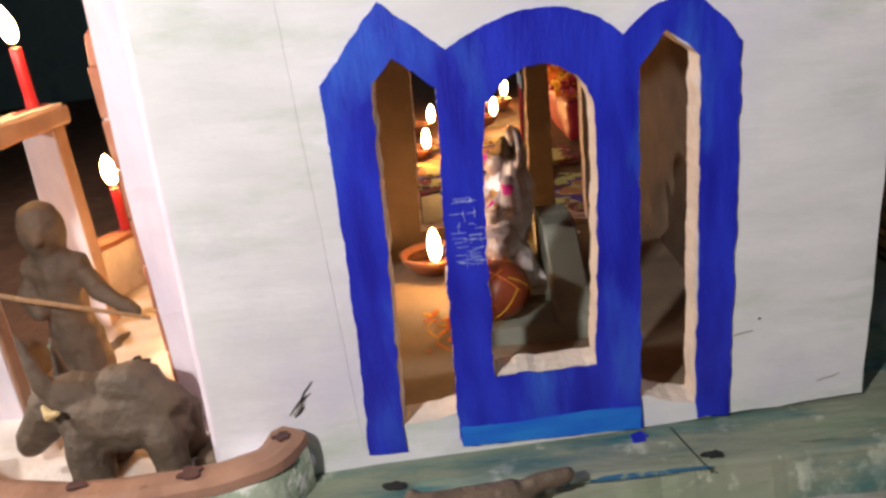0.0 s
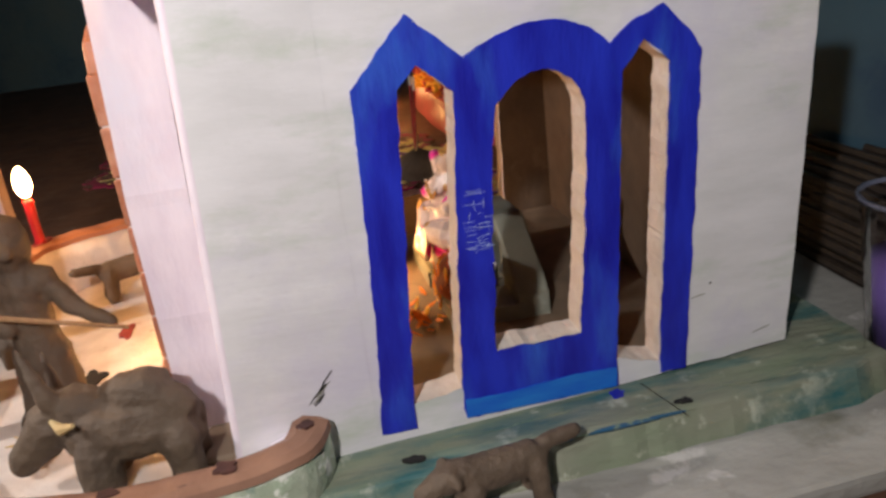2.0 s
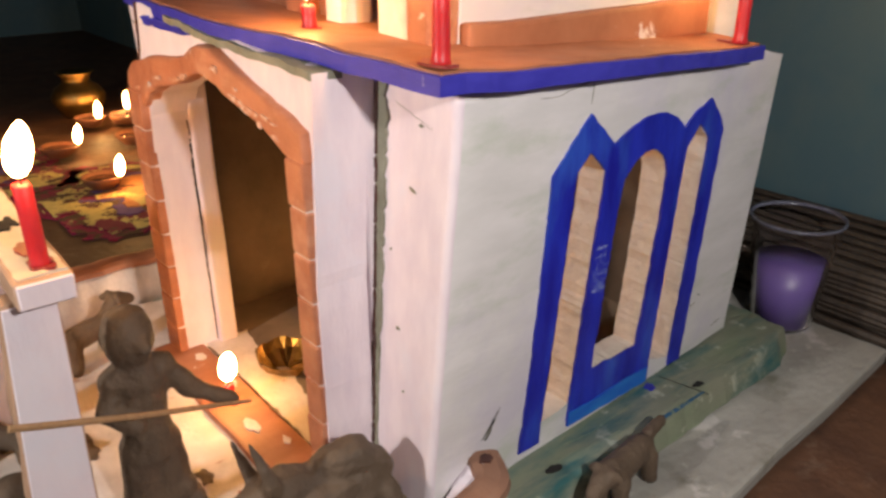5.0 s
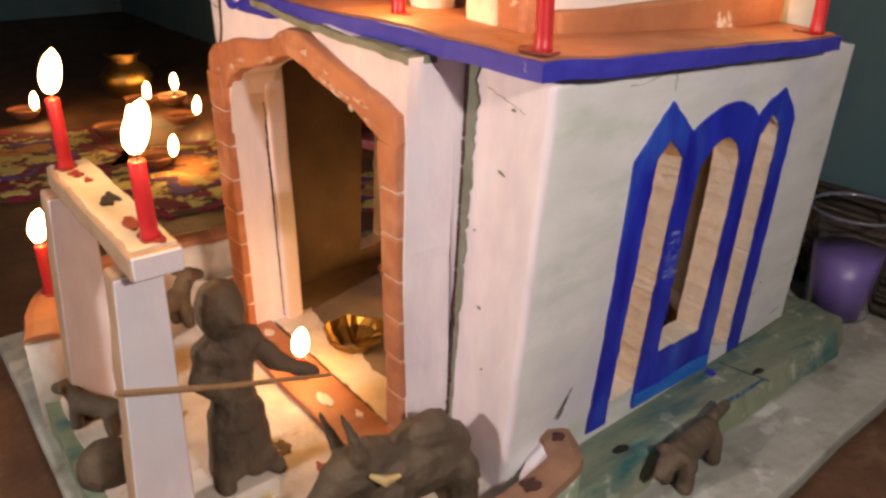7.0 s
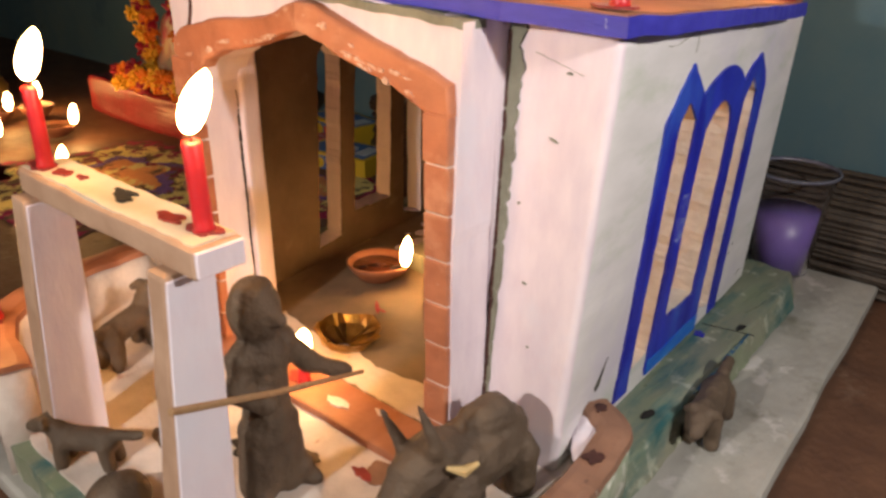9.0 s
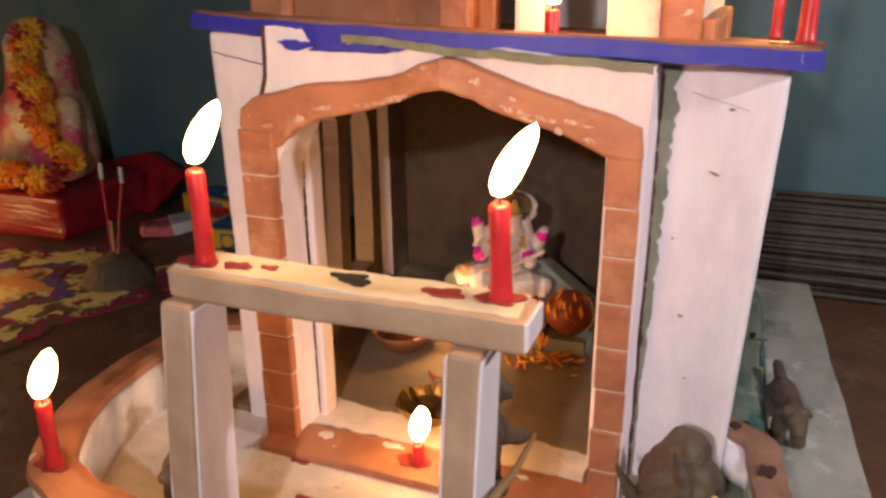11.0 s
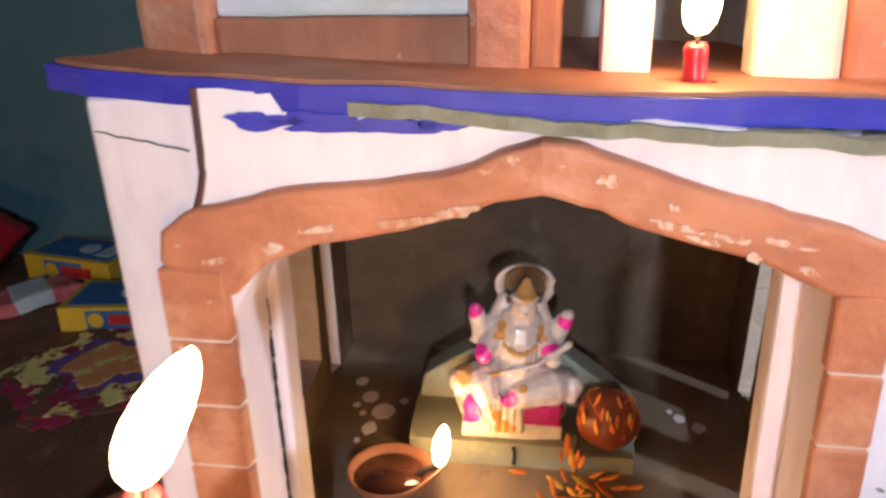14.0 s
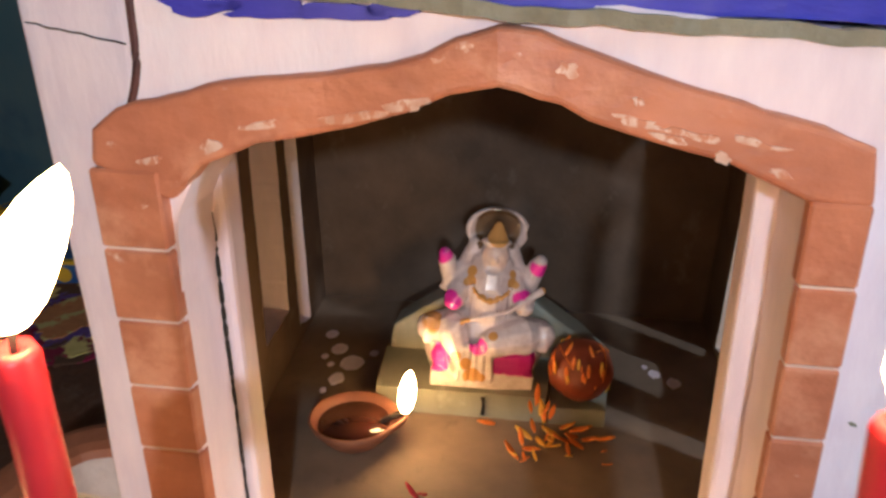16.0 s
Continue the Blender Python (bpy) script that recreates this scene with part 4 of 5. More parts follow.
# ---- clay figures ----
def soldier():
    bm = bmesh.new()
    x, y = -0.0862, -0.0690
    lump(bm, (x + 0.002, y + 0.006, 0.010), (x, y + 0.004, 0.040), 0.0105, 0.0110)
    lump(bm, (x - 0.001, y - 0.007, 0.008), (x, y - 0.004, 0.040), 0.0105, 0.0110)
    lump(bm, (x + 0.007, y + 0.010, 0.013), (x + 0.006, y + 0.008, 0.020), 0.0068, 0.0050)
    lump(bm, (x + 0.005, y + 0.014, 0.005), (x + 0.011, y + 0.015, 0.004), 0.006, 0.005)
    lump(bm, (x + 0.004, y - 0.012, 0.005), (x + 0.010, y - 0.013, 0.004), 0.006, 0.005)
    lump(bm, (x, y, 0.036), (x, y, 0.052), 0.0125, 0.0115)
    lump(bm, (x, y, 0.052), (x, y, 0.078), 0.0105, 0.0125)
    lump(bm, (x, y - 0.010, 0.079), (x, y + 0.010, 0.079), 0.0085, 0.0085)
    lump(bm, (x, y - 0.001, 0.096), (x, y - 0.001, 0.1045), 0.0118, 0.0112, 14)
    lump(bm, (x, y, 0.082), (x, y, 0.095), 0.0075, 0.0075)
    lump(bm, (x + 0.006, y, 0.100), (x + 0.013, y + 0.002, 0.098), 0.005, 0.003)
    lump(bm, (x, y + 0.010, 0.080), (x + 0.004, y + 0.020, 0.068), 0.006, 0.0052)
    lump(bm, (x + 0.004, y + 0.020, 0.066), (x + 0.010, y + 0.040, 0.0535), 0.0052, 0.004)
    lump(bm, (x, y - 0.010, 0.080), (x + 0.004, y - 0.018, 0.066), 0.006, 0.005)
    lump(bm, (x + 0.004, y - 0.018, 0.066), (x + 0.012, y - 0.008, 0.060), 0.005, 0.005)
    ob = knead(part("clay_guard_figure", bm, CLAY), 0.0014, 3, 0.003)
    tagged(ob, "plain grey-brown clay standing figure beside the gate post", "figurine")
    st = part("wooden_stick", tube([(x + 0.024, y - 0.058, 0.0890), (x + 0.020, y - 0.008, 0.0700), (x + 0.013, y + 0.048, 0.0500)], [0.0016, 0.0015, 0.001], 7), WOOD)
    tagged(st, "thin peeled wooden stick held by the clay figure", "stick")


def bull():
    bm = bmesh.new()
    lump(bm, (-0.010, -0.024, 0.027), (-0.008, 0.000, 0.027), 0.0150, 0.0150)
    lump(bm, (-0.009, -0.013, 0.040), (-0.008, -0.002, 0.040), 0.0085, 0.0090)
    lump(bm, (-0.007, -0.002, 0.038), (-0.005, 0.007, 0.032), 0.0085, 0.0085)
    lump(bm, (-0.006, 0.004, 0.026), (-0.005, 0.008, 0.020), 0.0100, 0.0080)
    lump(bm, (-0.012, -0.030, 0.033), (-0.014, -0.042, 0.031), 0.0125, 0.0110)
    lump(bm, (-0.014, -0.042, 0.031), (-0.017, -0.058, 0.014), 0.0098, 0.0066)
    lump(bm, (-0.009, -0.035, 0.026), (-0.007, -0.034, 0.019), 0.0055, 0.0030)
    for x, y in ((-0.020, -0.026), (-0.001, -0.026), (-0.018, 0.006), (0.001, 0.006)):
        lump(bm, (x, y, 0.004), (x, y, 0.022), 0.0070, 0.0082)
    lump(bm, (-0.008, -0.037, 0.038), (-0.006, -0.040, 0.048), 0.0042, 0.0028)
    lump(bm, (-0.006, -0.040, 0.048), (-0.009, -0.045, 0.066), 0.0028, 0.0008)
    lump(bm, (-0.022, -0.040, 0.037), (-0.029, -0.044, 0.053), 0.0036, 0.0010)
    for v in bm.verts:
        v.co = Vector((-0.012 + (v.co.x + 0.012) * 1.12, 0.004 + (v.co.y - 0.004) * 1.12, 0.0015 + v.co.z * 1.14))
        v.co += noise.noise_vector(v.co * 90) * 0.0016
    ob = knead(part("clay_bull", bm, CLAY), 0.0013, 2, 0.0045)
    tagged(ob, "plain dark clay bull figurine standing in the yard", "figurine")
    tagged(part("clay_chip", tube([(0.000, -0.043, 0.0445), (0.0055, -0.038, 0.0425), (0.0085, -0.032, 0.0450)], [0.001, 0.0026, 0.001], 7), STRAW), "pale clay ear chip stuck on the bull", "chip")


def beast(name, label, m, s=1.0, head_up=0.0, tail=0.018):
    """A small four-legged clay animal along x, head at +x."""
    bm = bmesh.new()
    lump(bm, (-0.018 * s, 0, 0.022 * s), (0.014 * s, 0, 0.023 * s), 0.0085 * s, 0.0085 * s)
    lump(bm, (0.014 * s, 0, 0.026 * s), (0.024 * s, 0, (0.033 + head_up) * s), 0.0068 * s, 0.0065 * s)
    lump(bm, (0.024 * s, 0, (0.033 + head_up) * s), (0.034 * s, 0, (0.029 + head_up) * s), 0.0062 * s, 0.0042 * s)
    for sx, sy in ((-0.020, 0.0065), (-0.020, -0.0065), (0.014, 0.0065), (0.014, -0.0065)):
        lump(bm, (sx * s, sy * s, 0.003 * s), (sx * 0.9 * s, sy * 0.8 * s, 0.02 * s), 0.0046 * s, 0.0056 * s)
    lump(bm, (-0.024 * s, 0, 0.027 * s), (-(0.024 + tail) * s, 0, (0.027 + 0.10 * tail) * s), 0.0042 * s, 0.0034 * s)
    for sy in (-1, 1):
        lump(bm, (0.022 * s, sy * 0.005 * s, (0.038 + head_up) * s), (0.020 * s, sy * 0.009 * s, (0.034 + head_up) * s), 0.0026 * s, 0.0022 * s)
    ob = knead(part(name, bm, CLAY), 0.0012, 3, 0.0022)
    ob.matrix_world = m
    return tagged(ob, label, "figurine", "clay animals")


soldier()
bull()
beast("clay_dog", "dark clay dog figurine standing on the white slab", pose(0.0445, 0.136, -0.0178, 0, 0, 279), 0.97, -0.008, 0.016)
beast("clay_goat", "dark clay goat figurine inside the curved yard wall", pose(-0.250, -0.052, 0.0025, 0, 0, 112), 0.95, 0.004)
beast("clay_dog", "dark clay dog figurine at the slab's front edge", pose(-0.172, -0.120, 0.0002, 0, 0, 214), 0.74)


def mound():
    bm = bmesh.new()
    lump(bm, (-0.128, -0.129, 0.006), (-0.124, -0.126, 0.011), 0.0140, 0.0140, 14)
    tagged(knead(part("clay_mound", bm, CLAY), 0.0016), "rounded lump of dark clay at the slab's front edge", "clay lump")
    t = empty("straw_tuft", "small tuft of dry yellow straw on the yard floor", "straw", place=(-0.046, -0.074, 0.0028))
    rnd = random.Random(4)
    for i in range(34):
        a, l = rnd.uniform(0, math.tau), rnd.uniform(0.006, 0.014)
        p = Vector((rnd.uniform(-0.010, 0.010), rnd.uniform(-0.006, 0.006), rnd.uniform(0.0006, 0.005)))
        d = Vector((math.cos(a), math.sin(a), rnd.uniform(-0.1, 0.25))) * l
        part("straw", tube([p - d * 0.5, p, p + d * 0.5 + Vector((0, 0, 0.001))], 0.0005, 4), STRAW, t)


mound()

# ---- inside the house ----
def pedestal():
    t = empty("pedestal", "grey-green clay pedestal with a stepped back under the idol", "pedestal")
    o = dense([(-0.202, 0.147), (-0.114, 0.149), (-0.112, 0.191), (-0.206, 0.189)], 0.006, 0.0007, 51)
    part("pedestal_block", plate(o, [], lambda x, y: Vector((x, y, 0.0035)), Vector((0, 0, 0.0165))), PEDESTAL, t)
    o = dense([(-0.1125, 0.148), (-0.084, 0.150), (-0.081, 0.191), (-0.1118, 0.190)], 0.006, 0.0007, 57)
    part("pedestal_block", plate(o, [], lambda x, y: Vector((x, y, 0.0035)), Vector((0, 0, 0.0118))), PEDESTAL, t, "lower worn end of the pedestal")
    o = dense([(-0.207, 0.0035), (-0.202, 0.034), (-0.174, 0.053), (-0.128, 0.056), (-0.101, 0.037), (-0.083, 0.0205), (-0.081, 0.0035)], 0.005, 0.0007, 53)
    bm = plate(o, [], lambda x, z: Vector((x, 0.1885, z)), Vector((0, 0.019, 0)))
    bmesh.ops.bevel(bm, geom=[e for e in bm.edges if len(e.link_faces) == 2 and e.calc_face_angle(0) > 1.2], offset=0.0012, segments=2, affect="EDGES", profile=0.5)
    part("back_slab", bm, PEDESTAL, t, "sloping-shouldered clay back slab")
    part("drip_mark", tube([(-0.146, 0.1480, 0.018), (-0.1455, 0.1478, 0.013), (-0.146, 0.1478, 0.008)], [0.0012, 0.0007, 0.0012], 6), WICK, t, "dark drip mark")
    return t


def idol_rise(z):
    """Lap and arms sit high on the low base."""
    return z + 0.0065 * math.sin(math.pi * min(1.0, max(0.0, z / 0.097)))


def idol_material():
    m = surface("painted_plaster_idol", (0.76, 0.67, 0.66), (0.56, 0.46, 0.44), 140, 0.22, 0.5, 400, coat=0.5)
    nt = m.node_tree
    p = nt.nodes["Principled BSDF"]
    col = p.inputs["Base Color"].links[0].from_socket
    co = nt.nodes.new("ShaderNodeTexCoord")
    metal = None

    def spots(points):
        out = None
        for x, y, z, r in points:
            d = nt.nodes.new("ShaderNodeVectorMath")
            d.operation = "DISTANCE"
            d.inputs[1].default_value = (x * 0.90 if abs(x) > 0.018 and z > 0.046 else x, y, idol_rise(z))
            nt.links.new(co.outputs["Object"], d.inputs[0])
            f = nt.nodes.new("ShaderNodeMapRange")
            f.inputs["From Min"].default_value, f.inputs["From Max"].default_value = r * 1.06, r * 0.92
            nt.links.new(d.outputs["Value"], f.inputs["Value"])
            if out is None:
                out = f.outputs["Result"]
            else:
                k = nt.nodes.new("ShaderNodeMath")
                k.operation = "MAXIMUM"
                nt.links.new(out, k.inputs[0])
                nt.links.new(f.outputs["Result"], k.inputs[1])
                out = k.outputs[0]
        return out

    pink = spots([(-0.0285, -0.006, 0.0655, 0.0048), (0.0275, -0.006, 0.0625, 0.0050), (-0.0195, -0.014, 0.0430, 0.0058), (0.0170, -0.012, 0.0460, 0.0052), (-0.004, -0.024, 0.0235, 0.0050), (-0.024, -0.018, 0.0140, 0.0088), (0.0150, -0.020, 0.0140, 0.0082), (0.0245, -0.015, 0.0140, 0.0080),
                  (-0.020, -0.016, 0.0140, 0.0075), (0.0085, -0.019, 0.0130, 0.0065), (0.020, -0.016, 0.0135, 0.0070), (0.001, -0.010, 0.0710, 0.0030)])
    gold = spots([(-0.0290, -0.012, 0.0290, 0.0068), (0.0290, -0.010, 0.0260, 0.0055), (0.0015, -0.009, 0.0810, 0.0058), (0.0015, -0.007, 0.0865, 0.0035), (-0.0045, -0.020, 0.0470, 0.0030), (0.0045, -0.020, 0.0470, 0.0030), (0.0, -0.020, 0.0455, 0.0028), (-0.0085, -0.019, 0.0505, 0.0028), (0.0085, -0.019, 0.0505, 0.0028), (-0.008, -0.025, 0.0090, 0.0026), (-0.001, -0.026, 0.0090, 0.0026),
                  (-0.006, -0.026, 0.0095, 0.0050), (-0.012, -0.012, 0.0600, 0.0042), (0.013, -0.012, 0.0600, 0.0042), (-0.0115, -0.013, 0.0540, 0.0036), (0.0120, -0.013, 0.0545, 0.0036), (-0.010, -0.024, 0.0150, 0.0034), (0.003, -0.024, 0.0300, 0.0030), (-0.012, -0.020, 0.0340, 0.0030), (0.0255, -0.004, 0.0560, 0.0036), (-0.0255, -0.004, 0.0560, 0.0036), (0.0325, -0.012, 0.0525, 0.0034), (0.015, -0.020, 0.0395, 0.0030), (-0.015, -0.023, 0.0180, 0.0030)])
    dark = spots([(0.0015, 0.0030, 0.0825, 0.0125), (0.009, 0.0, 0.072, 0.0035), (-0.0075, 0.0, 0.072, 0.0035)])
    skin = spots([(0.001, -0.013, 0.0690, 0.0080)])
    col = mix(nt, dark, col, (0.11, 0.062, 0.03))
    col = mix(nt, skin, col, (0.78, 0.60, 0.50))
    col = mix(nt, pink, col, (0.78, 0.035, 0.40))
    col = mix(nt, gold, col, (0.56, 0.30, 0.09))
    nt.links.new(col, p.inputs["Base Color"])
    return m


def idol():
    """A seated figure in one plain mesh, halo behind the head."""
    bm = bmesh.new()
    bmesh.ops.create_cube(bm, size=1)
    for v in bm.verts:
        v.co = Vector((v.co.x * 0.056, v.co.y * 0.034, v.co.z * 0.008 + 0.004))
    lump(bm, (-0.020, 0.0, 0.013), (0.020, 0.0, 0.013), 0.0125, 0.0125)
    lump(bm, (-0.019, -0.009, 0.0125), (0.019, -0.009, 0.0125), 0.0095, 0.0095)
    lump(bm, (-0.020, -0.007, 0.026), (0.020, -0.007, 0.026), 0.0100, 0.0100)
    lump(bm, (-0.018, -0.013, 0.027), (-0.011, -0.020, 0.013), 0.0092, 0.0062)
    lump(bm, (0.021, -0.013, 0.0265), (0.003, -0.019, 0.0240), 0.0098, 0.0072)
    for k in range(5):
        lump(bm, (-0.012 + 0.0035 * k, -0.0215, 0.022), (-0.012 + 0.0035 * k + (k - 2) * 0.0008, -0.0235, 0.0085), 0.0022, 0.0026, 7)
    for k in range(4):
        lump(bm, (-0.023 + 0.003 * k, -0.017, 0.026 - 0.001 * k), (-0.017 + 0.003 * k, -0.0235, 0.011), 0.0022, 0.0022, 7)
    lump(bm, (0.0, 0.0, 0.030), (0.0, 0.0, 0.055), 0.0145, 0.0165)
    lump(bm, (0.0, -0.006, 0.036), (0.0, -0.007, 0.052), 0.0115, 0.0115)
    lump(bm, (0.0, -0.004, 0.056), (0.0, -0.004, 0.066), 0.0075, 0.0062)
    lump(bm, (-0.011, -0.001, 0.056), (0.011, -0.001, 0.056), 0.0085, 0.0085)
    ball(bm, (0.001, -0.0065, 0.0690), (0.0078, 0.0082, 0.0092))
    ball(bm, (0.001, -0.0145, 0.0680), (0.0014, 0.0016, 0.0020), 1)
    lump(bm, (0.001, -0.004, 0.0765), (0.0015, -0.003, 0.0890), 0.0078, 0.0022)
    ball(bm, (0.001, -0.007, 0.0775), (0.0086, 0.0062, 0.0022))
    for k in range(9):
        a = math.pi * (0.12 + 0.76 * k / 8)
        ball(bm, (0.0105 * math.cos(a), -0.0185, 0.0580 - 0.0125 * math.sin(a)), (0.0017, 0.0015, 0.0017), 1)
    for i in range(20):
        a = i * math.tau / 20
        b = (i + 1) * math.tau / 20
        lump(bm, (0.0015 + 0.0155 * math.cos(a), 0.003, 0.0815 + 0.0145 * math.sin(a)), (0.0015 + 0.0155 * math.cos(b), 0.003, 0.0815 + 0.0145 * math.sin(b)), 0.0019, 0.0019, 6)
    d = bmesh.ops.create_cone(bm, cap_ends=True, segments=24, radius1=0.0155, radius2=0.0155, depth=0.003)
    for v in d["verts"]:
        v.co = Vector((0.0015 + v.co.x, 0.0045 + v.co.z, 0.0815 + v.co.y * 0.95))
    for s in (-1, 1):
        lump(bm, (s * 0.013, 0.0, 0.056), (s * 0.0225, -0.002, 0.050), 0.0075, 0.0068)
        lump(bm, (s * 0.0225, -0.002, 0.050), (s * 0.0270, -0.004, 0.063), 0.0062, 0.0056)
        lump(bm, (s * 0.0270, -0.005, 0.063), (s * 0.0280, -0.006, 0.0665), 0.0050, 0.0044)
        lump(bm, (s * 0.0150, -0.004, 0.052), (s * 0.0185, -0.013, 0.043), 0.0066, 0.0060)
        lump(bm, (s * 0.020, -0.005, 0.025), (s * 0.0300, -0.011, 0.0270), 0.0090, 0.0076)
        for k in range(3):
            lump(bm, (s * (0.0290 + 0.0016 * k), -0.0165, 0.0215), (s * (0.0290 + 0.0016 * k), -0.0150, 0.0325), 0.0013, 0.0013, 6)
        lump(bm, (s * 0.0090, 0.001, 0.0725), (s * 0.0155, 0.0, 0.054), 0.0044, 0.0072)
    lump(bm, (-0.022, -0.018, 0.031), (0.010, -0.019, 0.041), 0.0013, 0.0013, 7)
    lump(bm, (0.010, -0.019, 0.041), (0.030, -0.013, 0.0515), 0.0013, 0.0024, 7)
    for v in bm.verts:
        if abs(v.co.x) > 0.018 and v.co.z > 0.046:
            v.co.x *= 0.90
        v.co.z = idol_rise(v.co.z)
    ob = knead(part("seated_idol", bm, idol_material()), 0.00085, 1)
    ob.matrix_world = pose(-0.1500, 0.168, 0.0194, -4, 5, 8) @ Matrix.Scale(0.95, 4)
    return tagged(ob, "small white seated plaster idol with pink and gold paint", "idol")


def petals():
    """Marigold petals fallen round the clay ball and pedestal."""
    rnd = random.Random(5)

    def petal(name, p, size, mat, rot, label):
        bm = bmesh.new()
        rows = []
        for i in range(5):
            u = i / 4
            w = size * 0.15 * math.sin(math.pi * (0.12 + 0.8 * u))
            rows.append([bm.verts.new((k * w, size * u, size * (0.16 * u * u + 0.05 * abs(k)))) for k in (-1, 0, 1)])
        for a, b in zip(rows, rows[1:]):
            for k in range(2):
                bm.faces.new((a[k], a[k + 1], b[k + 1], b[k]))
        res = bmesh.ops.extrude_face_region(bm, geom=bm.faces[:])
        bmesh.ops.translate(bm, vec=(0, 0, 0.0004), verts=[v for v in res["geom"] if isinstance(v, bmesh.types.BMVert)])
        ob = part(name, bm, mat, smooth=True)
        ob.matrix_world = Matrix.Translation(p) @ Euler(rot).to_matrix().to_4x4()
        return tagged(ob, label, "petal", "scattered petals")

    for i in range(9):
        u = i / 8
        petal("marigold_petal", (-0.117 + rnd.uniform(-0.004, 0.006), 0.1475 - 0.002 * u, 0.006 + 0.013 * u), rnd.uniform(0.006, 0.011), MARIGOLD if i % 3 else MARIYELLOW, (1.25, rnd.uniform(-0.3, 0.3), rnd.uniform(-0.6, 0.6)), "orange marigold shred hanging over the pedestal edge")
    for i in range(28):
        x, y = rnd.gauss(-0.113, 0.012), rnd.uniform(0.114, 0.144)
        petal("marigold_petal", (x, y, 0.0060), rnd.uniform(0.005, 0.012), MARIGOLD if rnd.random() < 0.6 else MARIYELLOW, (rnd.uniform(-0.1, 0.5), rnd.uniform(-0.4, 0.4), rnd.uniform(0, 6.3)), "curled orange and yellow marigold petal on the mud floor")
    for i in range(22):
        a, b = rnd.uniform(2.2, 5.6), rnd.uniform(-0.2, 1.0)
        c = Vector((-0.0975, 0.160, 0.0322))
        d = Vector((math.cos(a) * math.cos(b), math.sin(a) * math.cos(b) * 0.9 - 0.2, math.sin(b))).normalized()
        q = d.to_track_quat("Z", "Y").to_euler()
        petal("marigold_petal", c + d * 0.0160, rnd.uniform(0.003, 0.008), MARIGOLD if rnd.random() < 0.65 else MARIYELLOW, (q.x, q.y, q.z), "marigold petal shreds draped over the clay ball")
    petal("rose_petal", (-0.166, 0.080, 0.0062), 0.010, CRIMSON, (0.3, 0.2, 1.0), "dark crimson rose petal on the mud floor")
    petal("rose_petal", (-0.163, 0.084, 0.0066), 0.008, CRIMSON, (0.5, -0.2, 2.5), "dark crimson rose petal on the mud floor")


def clay_ball():
    bm = bmesh.new()
    ball(bm, (-0.0975, 0.160, 0.0322), (0.0165, 0.0165, 0.0160), 4)
    for v in bm.verts:
        v.co += noise.noise_vector(v.co * 120) * 0.0007
    tagged(part("clay_ball", bm, BALL, smooth=True), "glossy orange-brown clay ball beside the idol", "ball")
    for k in range(5):
        rnd = random.Random(k)
        a = rnd.uniform(0, math.tau)
        c = Vector((-0.0975, 0.160, 0.0322))
        ax = Vector((rnd.uniform(-1, 1), rnd.uniform(-1, 1), rnd.uniform(-1, 1))).normalized()
        u = ax.orthogonal().normalized()
        w = ax.cross(u)
        pts = [c + (u * math.cos(a + j * 0.16) + w * math.sin(a + j * 0.16)) * 0.0170 for j in range(9)]
        tagged(part("flower_thread", tube(pts, 0.00028, 5), MARIGOLD if k % 3 else MARIYELLOW), "thin dry yellow flower thread", "thread", "flower threads")


pedestal()
idol()
clay_ball()
petals()
diya((-0.2060, 0.1190, 0.0056), 0.0222, 0.15, flame=(0.024, 0.0080), label="clay oil lamp with dark oil burning before the pedestal")


# ---- things round the house ----
def cup():
    t = empty("plastic_cup", "clear disposable plastic cup half full of violet paint water", "cup", place=(-0.002, 0.384, -0.0178))
    h, r0, r1 = 0.0880, 0.0215, 0.0315
    part("cup_wall", turned([(0, 0.002), (r0 - 0.001, 0.002), (r0, 0.0), (r0 + 0.0012, 0.001), (r1, h - 0.003), (r1 + 0.0020, h - 0.002), (r1 + 0.0018, h), (r1 - 0.0006, h - 0.0006), (r0 + 0.0004, 0.004), (0, 0.0036)], 40), CLEAR, t, smooth=True).visible_shadow = False
    part("rim", turned([(r1 + 0.0004, h - 0.0022), (r1 + 0.0022, h - 0.0014), (r1 + 0.0021, h + 0.0004), (r1 + 0.0004, h + 0.0006), (r1 + 0.0004, h - 0.0022)], 40), RIM, t, "rolled pale rim", smooth=True)
    k = 0.60
    part("paint_water", turned([(0, 0.0042), (r0 + 0.0000, 0.0042), (r0 + (r1 - r0) * k - 0.0012, h * k), (0, h * k)], 40), CUPBLUE, t, "violet paint water", smooth=True)
    return t


def sticks():
    t = empty("reed_bundle", "long bundle of thin dark reeds lying along the wall", "reed bundle")
    rnd = random.Random(3)
    for i in range(96):
        layer = i % 12
        y = 0.405 + 0.0095 * (i // 12) + rnd.uniform(-0.003, 0.003)
        z = FLOOR_Z + 0.004 + layer * 0.0068 * (0.75 + 0.035 * (i // 12)) + rnd.uniform(-0.001, 0.001)
        x0 = -0.16 + rnd.uniform(-0.1, 0.05) if y > 0.415 else -0.02 + rnd.uniform(-0.03, 0.02)
        d = rnd.uniform(-0.008, 0.008)
        part("reed", tube([(x0, y, z), (0.2, y + d, z + rnd.uniform(-0.001, 0.001)), (0.75, y + d * 1.6, z + rnd.uniform(-0.002, 0.002))], rnd.uniform(0.0026, 0.0038), 6), STICK, t)
    return t


